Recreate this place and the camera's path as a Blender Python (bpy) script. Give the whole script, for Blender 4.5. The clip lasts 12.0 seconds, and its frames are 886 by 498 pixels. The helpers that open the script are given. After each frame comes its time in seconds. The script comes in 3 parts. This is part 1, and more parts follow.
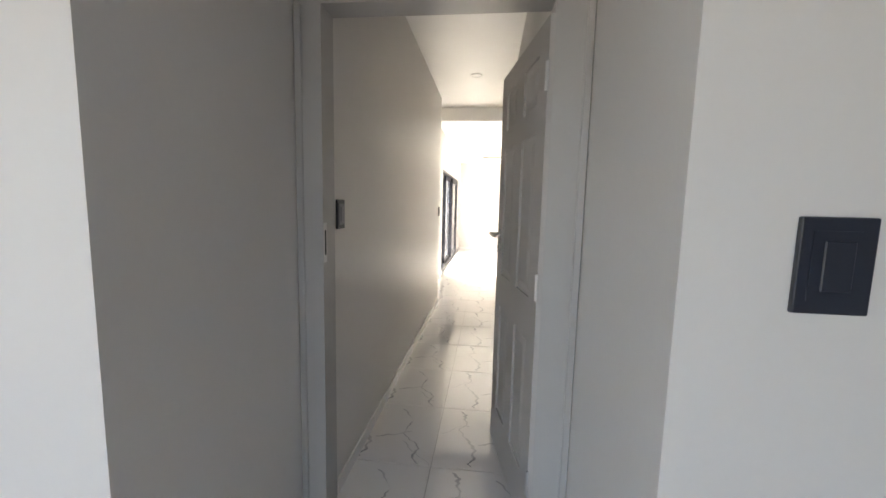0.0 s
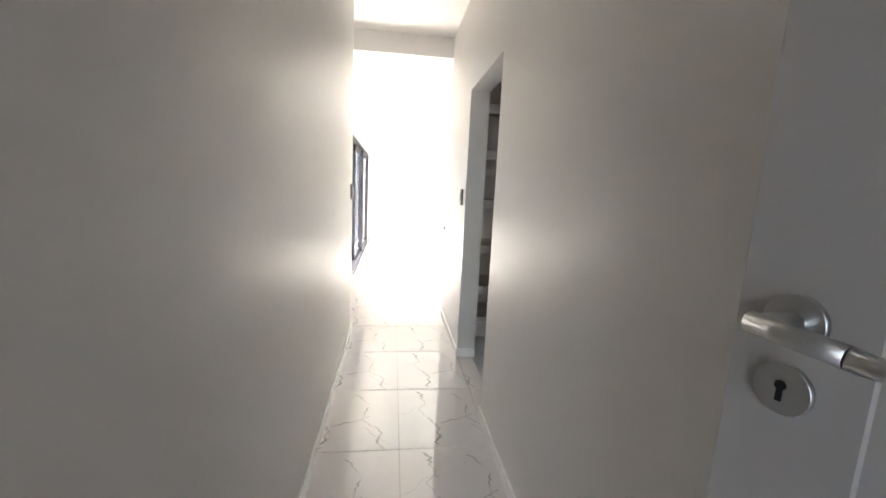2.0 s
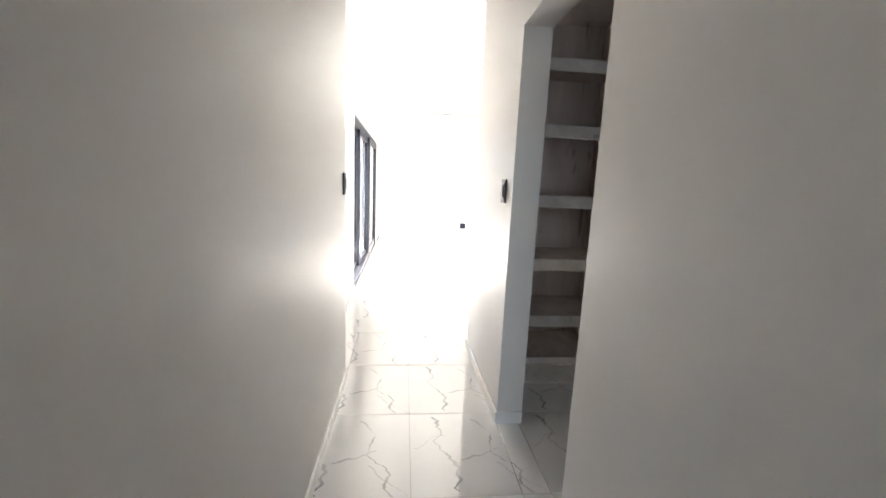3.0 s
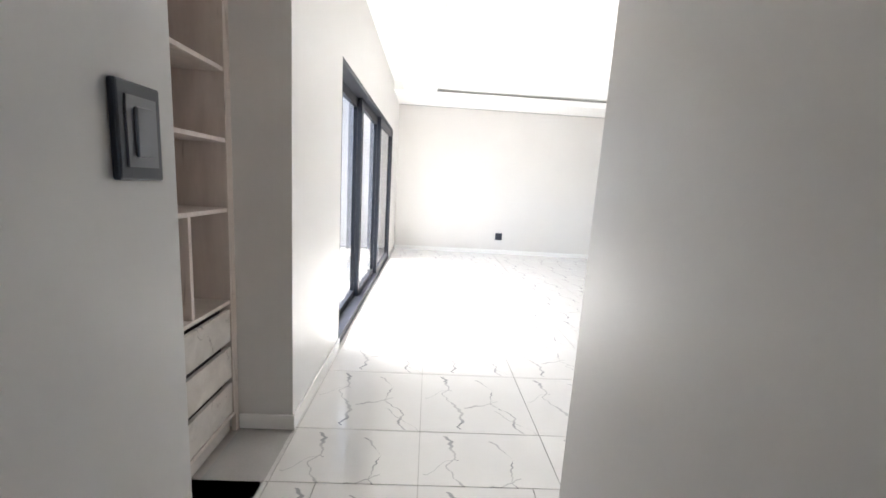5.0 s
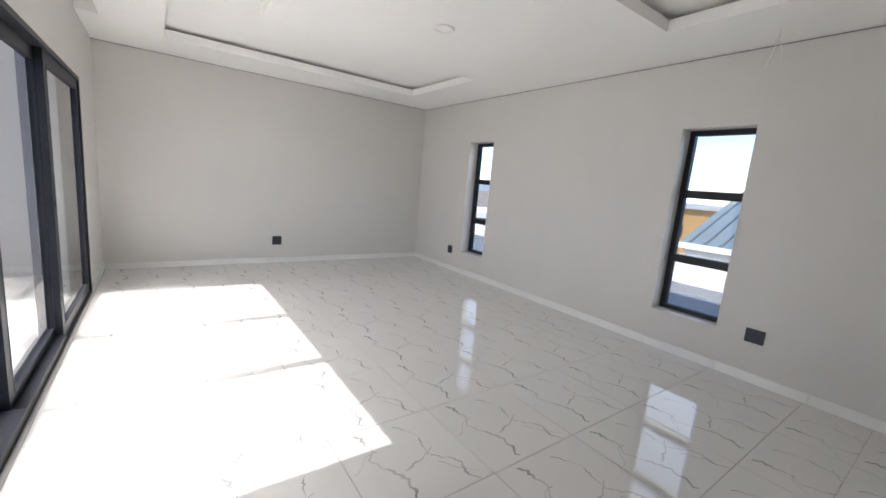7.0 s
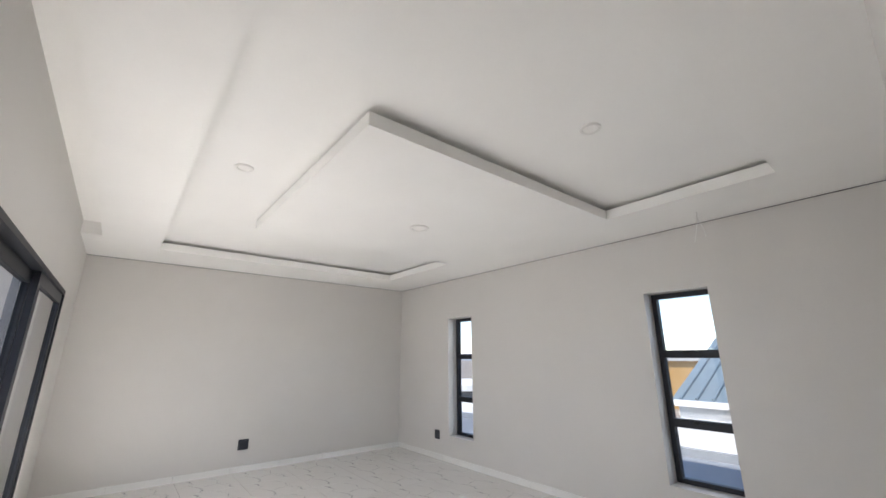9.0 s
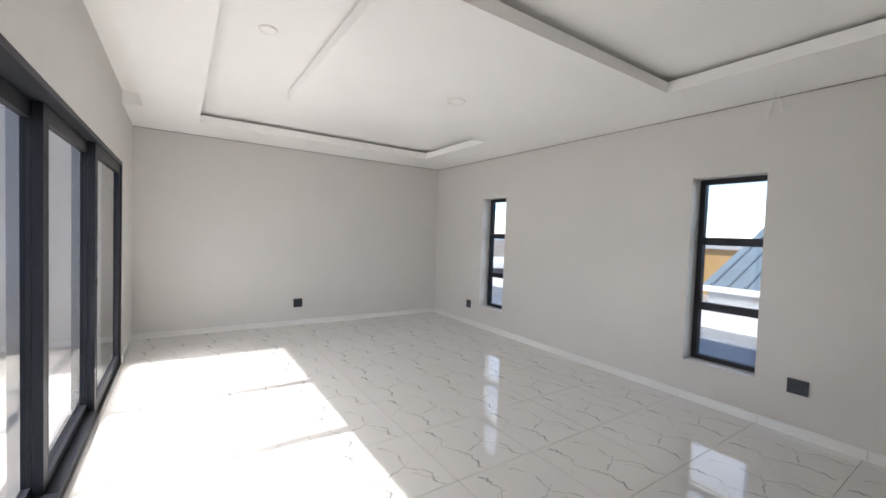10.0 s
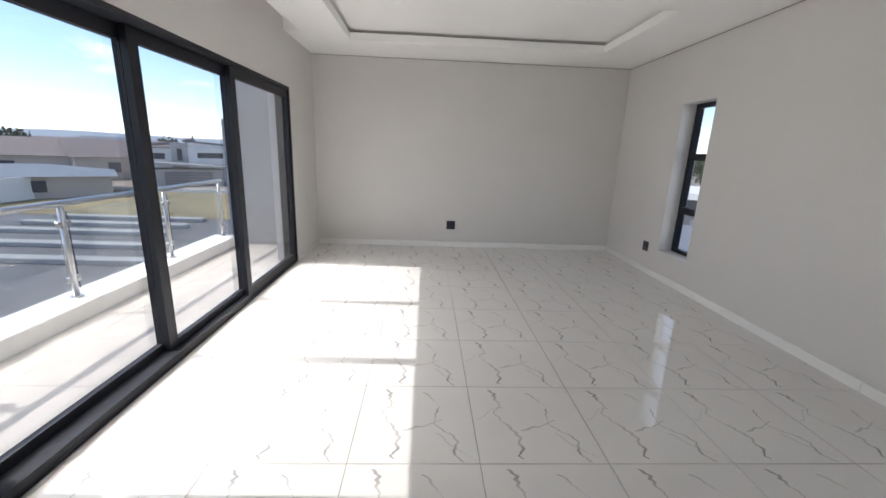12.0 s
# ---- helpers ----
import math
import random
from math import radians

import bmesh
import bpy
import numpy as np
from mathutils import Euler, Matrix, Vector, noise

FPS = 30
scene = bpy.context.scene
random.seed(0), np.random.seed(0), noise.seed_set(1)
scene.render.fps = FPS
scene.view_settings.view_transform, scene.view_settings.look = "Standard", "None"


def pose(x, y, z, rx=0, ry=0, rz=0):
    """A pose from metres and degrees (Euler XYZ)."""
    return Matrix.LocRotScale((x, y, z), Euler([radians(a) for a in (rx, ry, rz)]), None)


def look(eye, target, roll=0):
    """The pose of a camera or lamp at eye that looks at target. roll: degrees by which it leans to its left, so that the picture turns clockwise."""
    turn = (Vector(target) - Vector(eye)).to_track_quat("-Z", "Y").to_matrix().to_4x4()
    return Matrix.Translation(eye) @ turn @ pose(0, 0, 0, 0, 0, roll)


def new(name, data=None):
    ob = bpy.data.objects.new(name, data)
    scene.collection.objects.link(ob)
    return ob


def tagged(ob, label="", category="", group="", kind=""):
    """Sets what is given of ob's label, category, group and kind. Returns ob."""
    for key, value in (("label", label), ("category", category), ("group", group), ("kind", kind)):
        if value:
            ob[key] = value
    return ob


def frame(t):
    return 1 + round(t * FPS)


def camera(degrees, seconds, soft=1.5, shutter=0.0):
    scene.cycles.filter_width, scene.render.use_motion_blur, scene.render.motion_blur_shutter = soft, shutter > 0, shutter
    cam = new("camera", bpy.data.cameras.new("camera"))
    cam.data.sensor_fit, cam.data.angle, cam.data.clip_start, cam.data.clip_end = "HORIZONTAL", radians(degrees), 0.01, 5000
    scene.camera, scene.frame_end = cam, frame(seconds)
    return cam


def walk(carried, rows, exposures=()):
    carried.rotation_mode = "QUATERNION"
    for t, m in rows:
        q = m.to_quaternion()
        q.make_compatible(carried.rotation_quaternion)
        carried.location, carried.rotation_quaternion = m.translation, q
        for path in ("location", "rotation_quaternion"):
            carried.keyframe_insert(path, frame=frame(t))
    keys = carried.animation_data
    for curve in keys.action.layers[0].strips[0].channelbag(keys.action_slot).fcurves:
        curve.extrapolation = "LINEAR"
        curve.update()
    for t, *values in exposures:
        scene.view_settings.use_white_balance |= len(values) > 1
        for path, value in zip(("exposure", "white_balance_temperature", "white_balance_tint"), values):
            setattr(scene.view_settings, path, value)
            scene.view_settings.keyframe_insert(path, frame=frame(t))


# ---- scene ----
cam = camera(97.0, 12.0, soft=1.6)
PATH = [
    (0, (-0.947, -7.64, 1.368), (-1.172, -5.667, 1.137), 1.3),
    (0.5, (-1.16, -7.233, 1.359), (-0.886, -5.273, 1.074), 3.1),
    (1, (-1.236, -6.722, 1.341), (-0.867, -4.776, 1.06), 2.8),
    (1.5, (-1.255, -6.287, 1.337), (-0.952, -4.331, 1.049), 2.9),
    (2, (-1.265, -5.772, 1.316), (-1.005, -3.812, 1.014), 2.7),
    (2.5, (-1.257, -5.275, 1.297), (-1.037, -3.313, 0.98), 2.5),
    (3, (-1.26, -4.777, 1.289), (-1.056, -2.815, 0.957), 2.5),
    (3.5, (-1.229, -4.288, 1.292), (-1.032, -2.327, 0.953), 3.1),
    (3.7, (-1.214, -4.083, 1.279), (-1.018, -2.118, 0.96), 2.7),
    (5.3, (-1.217, -2.703, 1.215), (-1.142, -0.731, 0.89), 3.6),
    (5.5, (-1.233, -2.511, 1.231), (-1.149, -0.54, 0.902), 3.6),
    (6, (-1.244, -2.146, 1.32), (-0.943, -0.206, 0.938), 4.0),
    (6.5, (-1.212, -1.869, 1.325), (-0.466, -0.055, 0.935), 4.7),
    (6.7, (-1.223, -1.805, 1.329), (-0.276, -0.084, 0.955), 5.0),
    (8.3, (-1.428, -1.685, 1.357), (0.021, -0.308, 1.279), 2.1),
    (8.5, (-1.393, -1.715, 1.381), (-0.037, -0.248, 1.483), 1.2),
    (9, (-1.36, -1.751, 1.411), (-0.151, -0.248, 1.942), -0.1),
    (9.5, (-1.353, -1.757, 1.417), (-0.146, -0.229, 1.872), 0.1),
    (10, (-1.334, -1.75, 1.405), (-0.223, -0.088, 1.332), 2.1),
    (10.5, (-1.191, -1.772, 1.39), (-0.439, 0.056, 1.091), 2.7),
    (11, (-0.993, -1.684, 1.369), (-0.455, 0.205, 0.994), 2.0),
    (11.5, (-0.714, -1.505, 1.365), (-0.364, 0.415, 0.929), 2.0),
    (12, (-0.28, -1.481, 1.367), (-0.183, 0.458, 0.886), 2.2),
]
EXPO = [(0.0, 3.55, 7600, 12), (0.5, 3.4, 7700, 13), (1.0, 3.45, 7600, 13), (1.5, 3.85, 7200, 12), (2.5, 4.05, 6900, 12), (3.5, 3.7, 6550, 11), (5.5, 2.3, 6350, 11),
        (6.0, 1.8, 6350, 11), (6.5, 1.4, 6450, 12), (8.5, 1.35, 6500, 12), (9.5, 1.45, 6600, 12), (10.5, 1.25, 6500, 12), (12.0, 1.05, 6500, 12)]
walk(cam, [(t, look(eye, target, roll)) for t, eye, target, roll in PATH], EXPO)

# ---- world and sun ----
SUN_ELEV = 48.8
world = bpy.data.worlds.new("sky")
scene.world = world
world.use_nodes = True
wn, wl = world.node_tree.nodes, world.node_tree.links
sky = wn.new("ShaderNodeTexSky")
sky.sky_type, sky.sun_disc = "NISHITA", False
sky.sun_elevation, sky.sun_rotation = radians(SUN_ELEV), radians(270)
sky.air_density, sky.dust_density, sky.ozone_density = 0.75, 0.0, 1.6
# scattered white clouds
wtc, wmap = wn.new("ShaderNodeTexCoord"), wn.new("ShaderNodeMapping")
wmap.inputs["Scale"].default_value = (7.0, 7.0, 20.0)
wno, wra, wmx = wn.new("ShaderNodeTexNoise"), wn.new("ShaderNodeValToRGB"), wn.new("ShaderNodeMix")
wno.inputs["Scale"].default_value, wno.inputs["Detail"].default_value, wno.inputs["Roughness"].default_value = 1.0, 7.0, 0.55
wra.color_ramp.elements[0].position, wra.color_ramp.elements[1].position = 0.565, 0.70
wmx.data_type = "RGBA"
wmx.inputs["B"].default_value = (5.5, 5.6, 5.8, 1)
wl.new(wtc.outputs["Generated"], wmap.inputs["Vector"])
wl.new(wmap.outputs["Vector"], wno.inputs["Vector"])
wl.new(wno.outputs["Fac"], wra.inputs["Fac"])
wl.new(wra.outputs["Color"], wmx.inputs["Factor"])
wl.new(sky.outputs["Color"], wmx.inputs["A"])
wl.new(wmx.outputs["Result"], wn["Background"].inputs["Color"])
wn["Background"].inputs["Strength"].default_value = 0.115
sun = new("sun", bpy.data.lights.new("sun", "SUN"))
sun.data.energy, sun.data.angle, sun.data.color = 2.0, radians(0.53), (1.0, 0.965, 0.91)
sun.matrix_world = look((-1.0 * math.cos(radians(SUN_ELEV)) * 50, 0.6, math.sin(radians(SUN_ELEV)) * 50), (0, 0, 0))


# daylight entering by the openings
def daylight(name, at, facing, width, height, watts, spread=180, colour=(1.0, 0.975, 0.94)):
    la = bpy.data.lights.new(name, "AREA")
    la.shape, la.size, la.size_y, la.energy, la.color = "RECTANGLE", width, height, watts, colour
    la.spread = radians(spread)
    ob = new(name, la)
    ob.matrix_world = look(at, (at[0] + facing[0], at[1] + facing[1], at[2] + facing[2]))


for pane_y, pane_w in ((0.36, 1.05), (1.425, 0.95), (2.555, 1.14)):
    daylight("sliding_door_daylight", (-1.815, pane_y, 1.03), (1, 0, 0), pane_w, 1.7, 1.2 * pane_w, 165)
# fill lamp added inside the door, brightens the ceiling as balcony bounce would
daylight("ceiling_fill", (-1.72, 1.49, 0.28), (1, 0, 0.5), 3.3, 0.3, 5.4)
for win_y in (2.645, -0.31):
    for pane_z, pane_h in ((0.61, 0.40), (1.13, 0.50), (1.70, 0.42)):
        daylight("window_daylight", (2.60, win_y, pane_z), (-1, 0, 0), 0.42, pane_h, 0.5 * pane_h, 160, (0.88, 0.95, 1.0))
daylight("landing_daylight", (-1.9, -10.08, 1.15), (0, 1, 0), 1.5, 2.2, 0.4)
# lamp added at an unseen opening in the closet wall, lifts the shelves
daylight("closet_opening_fill", (0.55, -4.68, 1.5), (0, 1, 0), 1.1, 1.0, 0.08)
scene.cycles.max_bounces, scene.cycles.diffuse_bounces = 16, 12

# ---- materials ----
def mat(name, col, rough=0.6, metal=0.0, var=0.06, scale=3.0, fine=120.0, bump=0.05, spec=0.5, coat=0.0):
    """A surface with slow colour drift, fine grain and slight relief."""
    m = bpy.data.materials.new(name)
    m.use_nodes = True
    n, l = m.node_tree.nodes, m.node_tree.links
    b = n["Principled BSDF"]
    b.inputs["Roughness"].default_value, b.inputs["Metallic"].default_value = rough, metal
    b.inputs["Specular IOR Level"].default_value = spec
    b.inputs["Coat Weight"].default_value = coat
    tc = n.new("ShaderNodeTexCoord")
    a, f = n.new("ShaderNodeTexNoise"), n.new("ShaderNodeTexNoise")
    a.inputs["Scale"].default_value, a.inputs["Detail"].default_value = scale, 4
    f.inputs["Scale"].default_value, f.inputs["Detail"].default_value = fine, 3
    l.new(tc.outputs["Object"], a.inputs["Vector"])
    l.new(tc.outputs["Object"], f.inputs["Vector"])
    add = n.new("ShaderNodeMath")
    add.operation = "MULTIPLY_ADD"
    l.new(f.outputs["Fac"], add.inputs[0])
    add.inputs[1].default_value = 0.35
    l.new(a.outputs["Fac"], add.inputs[2])
    r = n.new("ShaderNodeMapRange")
    r.inputs["From Min"].default_value, r.inputs["From Max"].default_value = 0.45, 0.9
    r.inputs["To Min"].default_value, r.inputs["To Max"].default_value = 1 - var, 1 + var
    l.new(add.outputs["Value"], r.inputs["Value"])
    mul = n.new("ShaderNodeVectorMath")
    mul.operation = "SCALE"
    mul.inputs[0].default_value = col
    l.new(r.outputs["Result"], mul.inputs["Scale"])
    l.new(mul.outputs["Vector"], b.inputs["Base Color"])
    if bump:
        bp = n.new("ShaderNodeBump")
        bp.inputs["Strength"].default_value, bp.inputs["Distance"].default_value = bump, 0.01
        l.new(add.outputs["Value"], bp.inputs["Height"])
        l.new(bp.outputs["Normal"], b.inputs["Normal"])
    return m


def marble(name, base=(0.80, 0.79, 0.76), rough=0.03, strength=0.95):
    """Polished porcelain with a grey vein print, the same on each tile."""
    m = bpy.data.materials.new(name)
    m.use_nodes = True
    n, l = m.node_tree.nodes, m.node_tree.links
    b = n["Principled BSDF"]
    tc = n.new("ShaderNodeTexCoord")
    sep = n.new("ShaderNodeSeparateXYZ")
    l.new(tc.outputs["Object"], sep.inputs["Vector"])

    def math_node(op, a, b=None, c=None):
        q = n.new("ShaderNodeMath")
        q.operation = op
        for k, v in enumerate((a, b, c)):
            if v is None:
                continue
            if isinstance(v, (int, float)):
                q.inputs[k].default_value = v
            else:
                l.new(v, q.inputs[k])
        return q.outputs["Value"]

    def noise_of(vec, sc, detail=2.0):
        q = n.new("ShaderNodeTexNoise")
        q.inputs["Scale"].default_value, q.inputs["Detail"].default_value = sc, detail
        l.new(vec, q.inputs["Vector"])
        return q.outputs["Fac"]

    def vein(along, across, c, slope, amp, width, seed, a0, a1):
        """A wandering line: across = c + slope * along + drift, between a0 and a1."""
        cmb = n.new("ShaderNodeCombineXYZ")
        l.new(along, cmb.inputs["X"])
        cmb.inputs["Y"].default_value, cmb.inputs["Z"].default_value = seed, seed * 1.7
        drift = math_node("SUBTRACT", noise_of(cmb.outputs["Vector"], 6.5, 4.0), 0.5)
        off = math_node("SUBTRACT", across, math_node("MULTIPLY_ADD", along, slope, c))
        off = math_node("SUBTRACT", off, math_node("MULTIPLY", drift, amp * 2))
        w = math_node("MULTIPLY", math_node("SUBTRACT", noise_of(cmb.outputs["Vector"], 11.0, 2.0), 0.22), width * 5.2)
        line = math_node("SUBTRACT", 1.0, math_node("DIVIDE", math_node("ABSOLUTE", off), math_node("MAXIMUM", w, 0.0006)))
        line = math_node("MAXIMUM", line, 0.0)
        line = math_node("MINIMUM", math_node("MULTIPLY", line, 2.0), 1.0)
        inside = math_node("MULTIPLY", math_node("GREATER_THAN", along, a0), math_node("LESS_THAN", along, a1))
        fade = math_node("MULTIPLY", math_node("SUBTRACT", noise_of(cmb.outputs["Vector"], 8.0, 1.0), 0.2), 2.0)
        return math_node("MULTIPLY", math_node("MULTIPLY", line, inside), math_node("MINIMUM", math_node("MAXIMUM", fade, 0.4), 1.0))

    X, Y = sep.outputs["X"], sep.outputs["Y"]
    allv = vein(Y, X, -0.13, -0.25, 0.16, 0.006, 1.3, -0.27, 0.27)
    for q in (vein(Y, X, 0.13, -0.30, 0.12, 0.0042, 5.1, -0.29, 0.24), vein(X, Y, -0.06, 0.35, 0.10, 0.0035, 8.2, -0.06, 0.14),
              vein(Y, X, 0.02, -0.9, 0.12, 0.0025, 3.7, -0.30, -0.10), vein(X, Y, 0.17, 0.5, 0.10, 0.0022, 6.6, -0.28, -0.12)):
        allv = math_node("MAXIMUM", allv, q)
    cl = n.new("ShaderNodeTexNoise")
    cl.inputs["Scale"].default_value, cl.inputs["Detail"].default_value = 2.2, 4
    l.new(tc.outputs["Object"], cl.inputs["Vector"])
    cr = n.new("ShaderNodeMix")
    cr.data_type = "RGBA"
    cr.inputs["A"].default_value = (*(c * 0.93 for c in base), 1)
    cr.inputs["B"].default_value = (*base, 1)
    l.new(cl.outputs["Fac"], cr.inputs["Factor"])
    ve = n.new("ShaderNodeMix")
    ve.data_type = "RGBA"
    ve.inputs["B"].default_value = (0.14, 0.15, 0.17, 1)
    l.new(math_node("MULTIPLY", allv, strength), ve.inputs["Factor"])
    l.new(cr.outputs["Result"], ve.inputs["A"])
    l.new(ve.outputs["Result"], b.inputs["Base Color"])
    b.inputs["Roughness"].default_value = rough
    b.inputs["IOR"].default_value = 1.8
    # slight waviness of the glaze
    wv, bp = n.new("ShaderNodeTexNoise"), n.new("ShaderNodeBump")
    wv.inputs["Scale"].default_value, wv.inputs["Detail"].default_value = 5.0, 1
    l.new(tc.outputs["Object"], wv.inputs["Vector"])
    bp.inputs["Strength"].default_value, bp.inputs["Distance"].default_value = 0.025, 0.01
    l.new(wv.outputs["Fac"], bp.inputs["Height"])
    l.new(bp.outputs["Normal"], b.inputs["Normal"])
    return m


def wood(name, base=(0.72, 0.635, 0.58), dark=(0.36, 0.29, 0.255), axis=2):
    """Pale washed oak board with long grain and a few knots."""
    m = bpy.data.materials.new(name)
    m.use_nodes = True
    n, l = m.node_tree.nodes, m.node_tree.links
    b = n["Principled BSDF"]
    tc, mp = n.new("ShaderNodeTexCoord"), n.new("ShaderNodeMapping")
    s = [5.0, 5.0, 5.0]
    s[axis] = 0.8
    mp.inputs["Scale"].default_value = s
    l.new(tc.outputs["Object"], mp.inputs["Vector"])
    g, k, f = n.new("ShaderNodeTexNoise"), n.new("ShaderNodeTexNoise"), n.new("ShaderNodeTexNoise")
    g.inputs["Scale"].default_value, g.inputs["Detail"].default_value, g.inputs["Distortion"].default_value = 1.6, 6, 0.8
    k.inputs["Scale"].default_value, k.inputs["Detail"].default_value, k.inputs["Distortion"].default_value = 2.0, 3, 1.5
    f.inputs["Scale"].default_value, f.inputs["Detail"].default_value = 14.0, 4
    for q in (g, k, f):
        l.new(mp.outputs["Vector"], q.inputs["Vector"])
    ra = n.new("ShaderNodeMapRange")
    ra.inputs["From Min"].default_value, ra.inputs["From Max"].default_value = 0.35, 0.7
    ra.inputs["To Min"].default_value, ra.inputs["To Max"].default_value = 0.0, 0.35
    l.new(g.outputs["Fac"], ra.inputs["Value"])
    rk = n.new("ShaderNodeMapRange")
    rk.inputs["From Min"].default_value, rk.inputs["From Max"].default_value = 0.64, 0.74
    rk.inputs["To Max"].default_value = 0.75
    l.new(k.outputs["Fac"], rk.inputs["Value"])
    ad = n.new("ShaderNodeMath")
    ad.use_clamp = True
    l.new(ra.outputs["Result"], ad.inputs[0])
    l.new(rk.outputs["Result"], ad.inputs[1])
    ff = n.new("ShaderNodeMath")
    ff.operation = "MULTIPLY_ADD"
    ff.inputs[1].default_value = 0.2
    l.new(f.outputs["Fac"], ff.inputs[0])
    l.new(ad.outputs["Value"], ff.inputs[2])
    mx = n.new("ShaderNodeMix")
    mx.data_type = "RGBA"
    mx.inputs["A"].default_value, mx.inputs["B"].default_value = (*base, 1), (*dark, 1)
    l.new(ff.outputs["Value"], mx.inputs["Factor"])
    l.new(mx.outputs["Result"], b.inputs["Base Color"])
    b.inputs["Roughness"].default_value = 0.5
    return m


def glass(name, tint=(0.97, 0.98, 0.98)):
    m = bpy.data.materials.new(name)
    m.use_nodes = True
    b = m.node_tree.nodes["Principled BSDF"]
    b.inputs["Base Color"].default_value = (*tint, 1)
    b.inputs["Transmission Weight"].default_value = 1.0
    b.inputs["Roughness"].default_value = 0.0
    b.inputs["IOR"].default_value = 1.45
    return m


M_WALL = mat("greige wall paint", (0.655, 0.636, 0.615), 0.42, var=0.02, scale=1.5, fine=60, bump=0.03)
M_CEIL = mat("white ceiling paint", (0.90, 0.895, 0.88), 0.45, var=0.015, scale=2, fine=60, bump=0.02)
M_FRAMEW = mat("grey door frame enamel", (0.39, 0.38, 0.37), 0.35, var=0.03, bump=0.02)
M_DOOR = mat("grey door enamel", (0.43, 0.41, 0.395), 0.33, var=0.03, bump=0.02)
M_ALU = mat("charcoal powder coat", (0.016, 0.018, 0.025), 0.45, var=0.1, scale=8, bump=0.02, spec=0.3)
M_ALUG = mat("anthracite powder coat", (0.05, 0.052, 0.058), 0.4, var=0.1, scale=8, bump=0.02)
M_RUB = mat("black rubber gasket", (0.012, 0.012, 0.013), 0.7)
M_PLAST = mat("dark plastic plate", (0.020, 0.024, 0.036), 0.35, var=0.08)
M_PLASTG = mat("grey rocker plastic and shadow strip", (0.16, 0.16, 0.18), 0.35, var=0.08)
M_STEEL = mat("brushed stainless steel", (0.62, 0.62, 0.62), 0.28, metal=1.0, var=0.05, bump=0.02)
M_MARB = marble("veined porcelain tile", (0.73, 0.72, 0.705))
M_SKIRT = marble("veined porcelain skirting", (0.88, 0.875, 0.86), 0.12, 0.8)
M_GROUT = mat("grey grout", (0.42, 0.41, 0.40), 0.8, var=0.1)
M_WOOD = wood("washed oak board")
M_WOODF = wood("washed oak drawer front", (0.68, 0.63, 0.575), (0.30, 0.25, 0.22), 1)
M_SHADOW = mat("painted drawer gap shade", (0.05, 0.035, 0.035), 0.8)
M_GLASS = glass("window glass")
M_GLASSB = glass("balustrade glass", (0.93, 0.97, 0.96))
M_LAMP = mat("frosted lamp disc", (0.90, 0.89, 0.87), 0.4, var=0.02, bump=0)
M_RING = mat("white lamp ring", (0.84, 0.83, 0.81), 0.35, var=0.02, bump=0)
M_WIRE = mat("white cable", (0.8, 0.8, 0.78), 0.5)
M_EXTG = mat("grey exterior plaster", (0.39, 0.38, 0.385), 0.85, var=0.08, scale=1.2, bump=0.15)
M_EXTW = mat("white exterior plaster", (0.80, 0.79, 0.77), 0.85, var=0.06, scale=0.8, bump=0.12)
M_BTILE = mat("cream balcony tile", (0.46, 0.43, 0.40), 0.5, var=0.06, scale=4)
M_GRASS = mat("dry lawn", (0.26, 0.215, 0.115), 0.95, var=0.35, scale=0.5, fine=8, bump=0.3)
M_EARTH = mat("dusty ground", (0.28, 0.24, 0.20), 0.95, var=0.25, scale=0.08, fine=1.5, bump=0.2)
M_PAVE = mat("dark grey paving", (0.15, 0.15, 0.16), 0.9, var=0.15, scale=0.8, fine=10)
M_CONC = mat("pale concrete", (0.40, 0.395, 0.39), 0.85, var=0.1, scale=1)
M_TILER = mat("brown roof tile", (0.24, 0.20, 0.19), 0.85, var=0.15, scale=1.0, fine=6)
M_METR = mat("blue grey metal roof", (0.17, 0.225, 0.26), 0.5, var=0.06, scale=1.0)
M_PALER = mat("pale metal roof", (0.20, 0.225, 0.25), 0.55, var=0.08, scale=0.6)
M_LROOF = mat("grey roof membrane", (0.20, 0.215, 0.24), 0.7, var=0.12, scale=0.7)
M_OCHRE = mat("ochre plaster", (0.42, 0.25, 0.09), 0.85, var=0.1, scale=0.4)
M_PINK = mat("buff plaster", (0.46, 0.41, 0.37), 0.85, var=0.08, scale=0.5)
M_DGLASS = mat("dark far window", (0.05, 0.06, 0.08), 0.12, var=0.1)
M_HILL = mat("haze-tinted hillside", (0.30, 0.35, 0.40), 1.0, var=0.12, scale=0.01, fine=0.1, bump=0)
M_LEAF = mat("dull green foliage", (0.07, 0.085, 0.04), 0.8, var=0.35, scale=1.0)
M_BARK = mat("grey bark", (0.16, 0.12, 0.09), 0.9, var=0.2)
M_RED = mat("dull red door", (0.35, 0.07, 0.06), 0.6)


# ---- building helpers ----
def box(bm, x0, x1, y0, y1, z0, z1):
    v = [bm.verts.new((x, y, z)) for z in (z0, z1) for x, y in ((x0, y0), (x1, y0), (x1, y1), (x0, y1))]
    for f in ((3, 2, 1, 0), (4, 5, 6, 7), (0, 1, 5, 4), (1, 2, 6, 5), (2, 3, 7, 6), (3, 0, 4, 7)):
        bm.faces.new([v[i] for i in f])
    return bm


def boxes(*bs):
    bm = bmesh.new()
    for b in bs:
        box(bm, *b)
    return bm


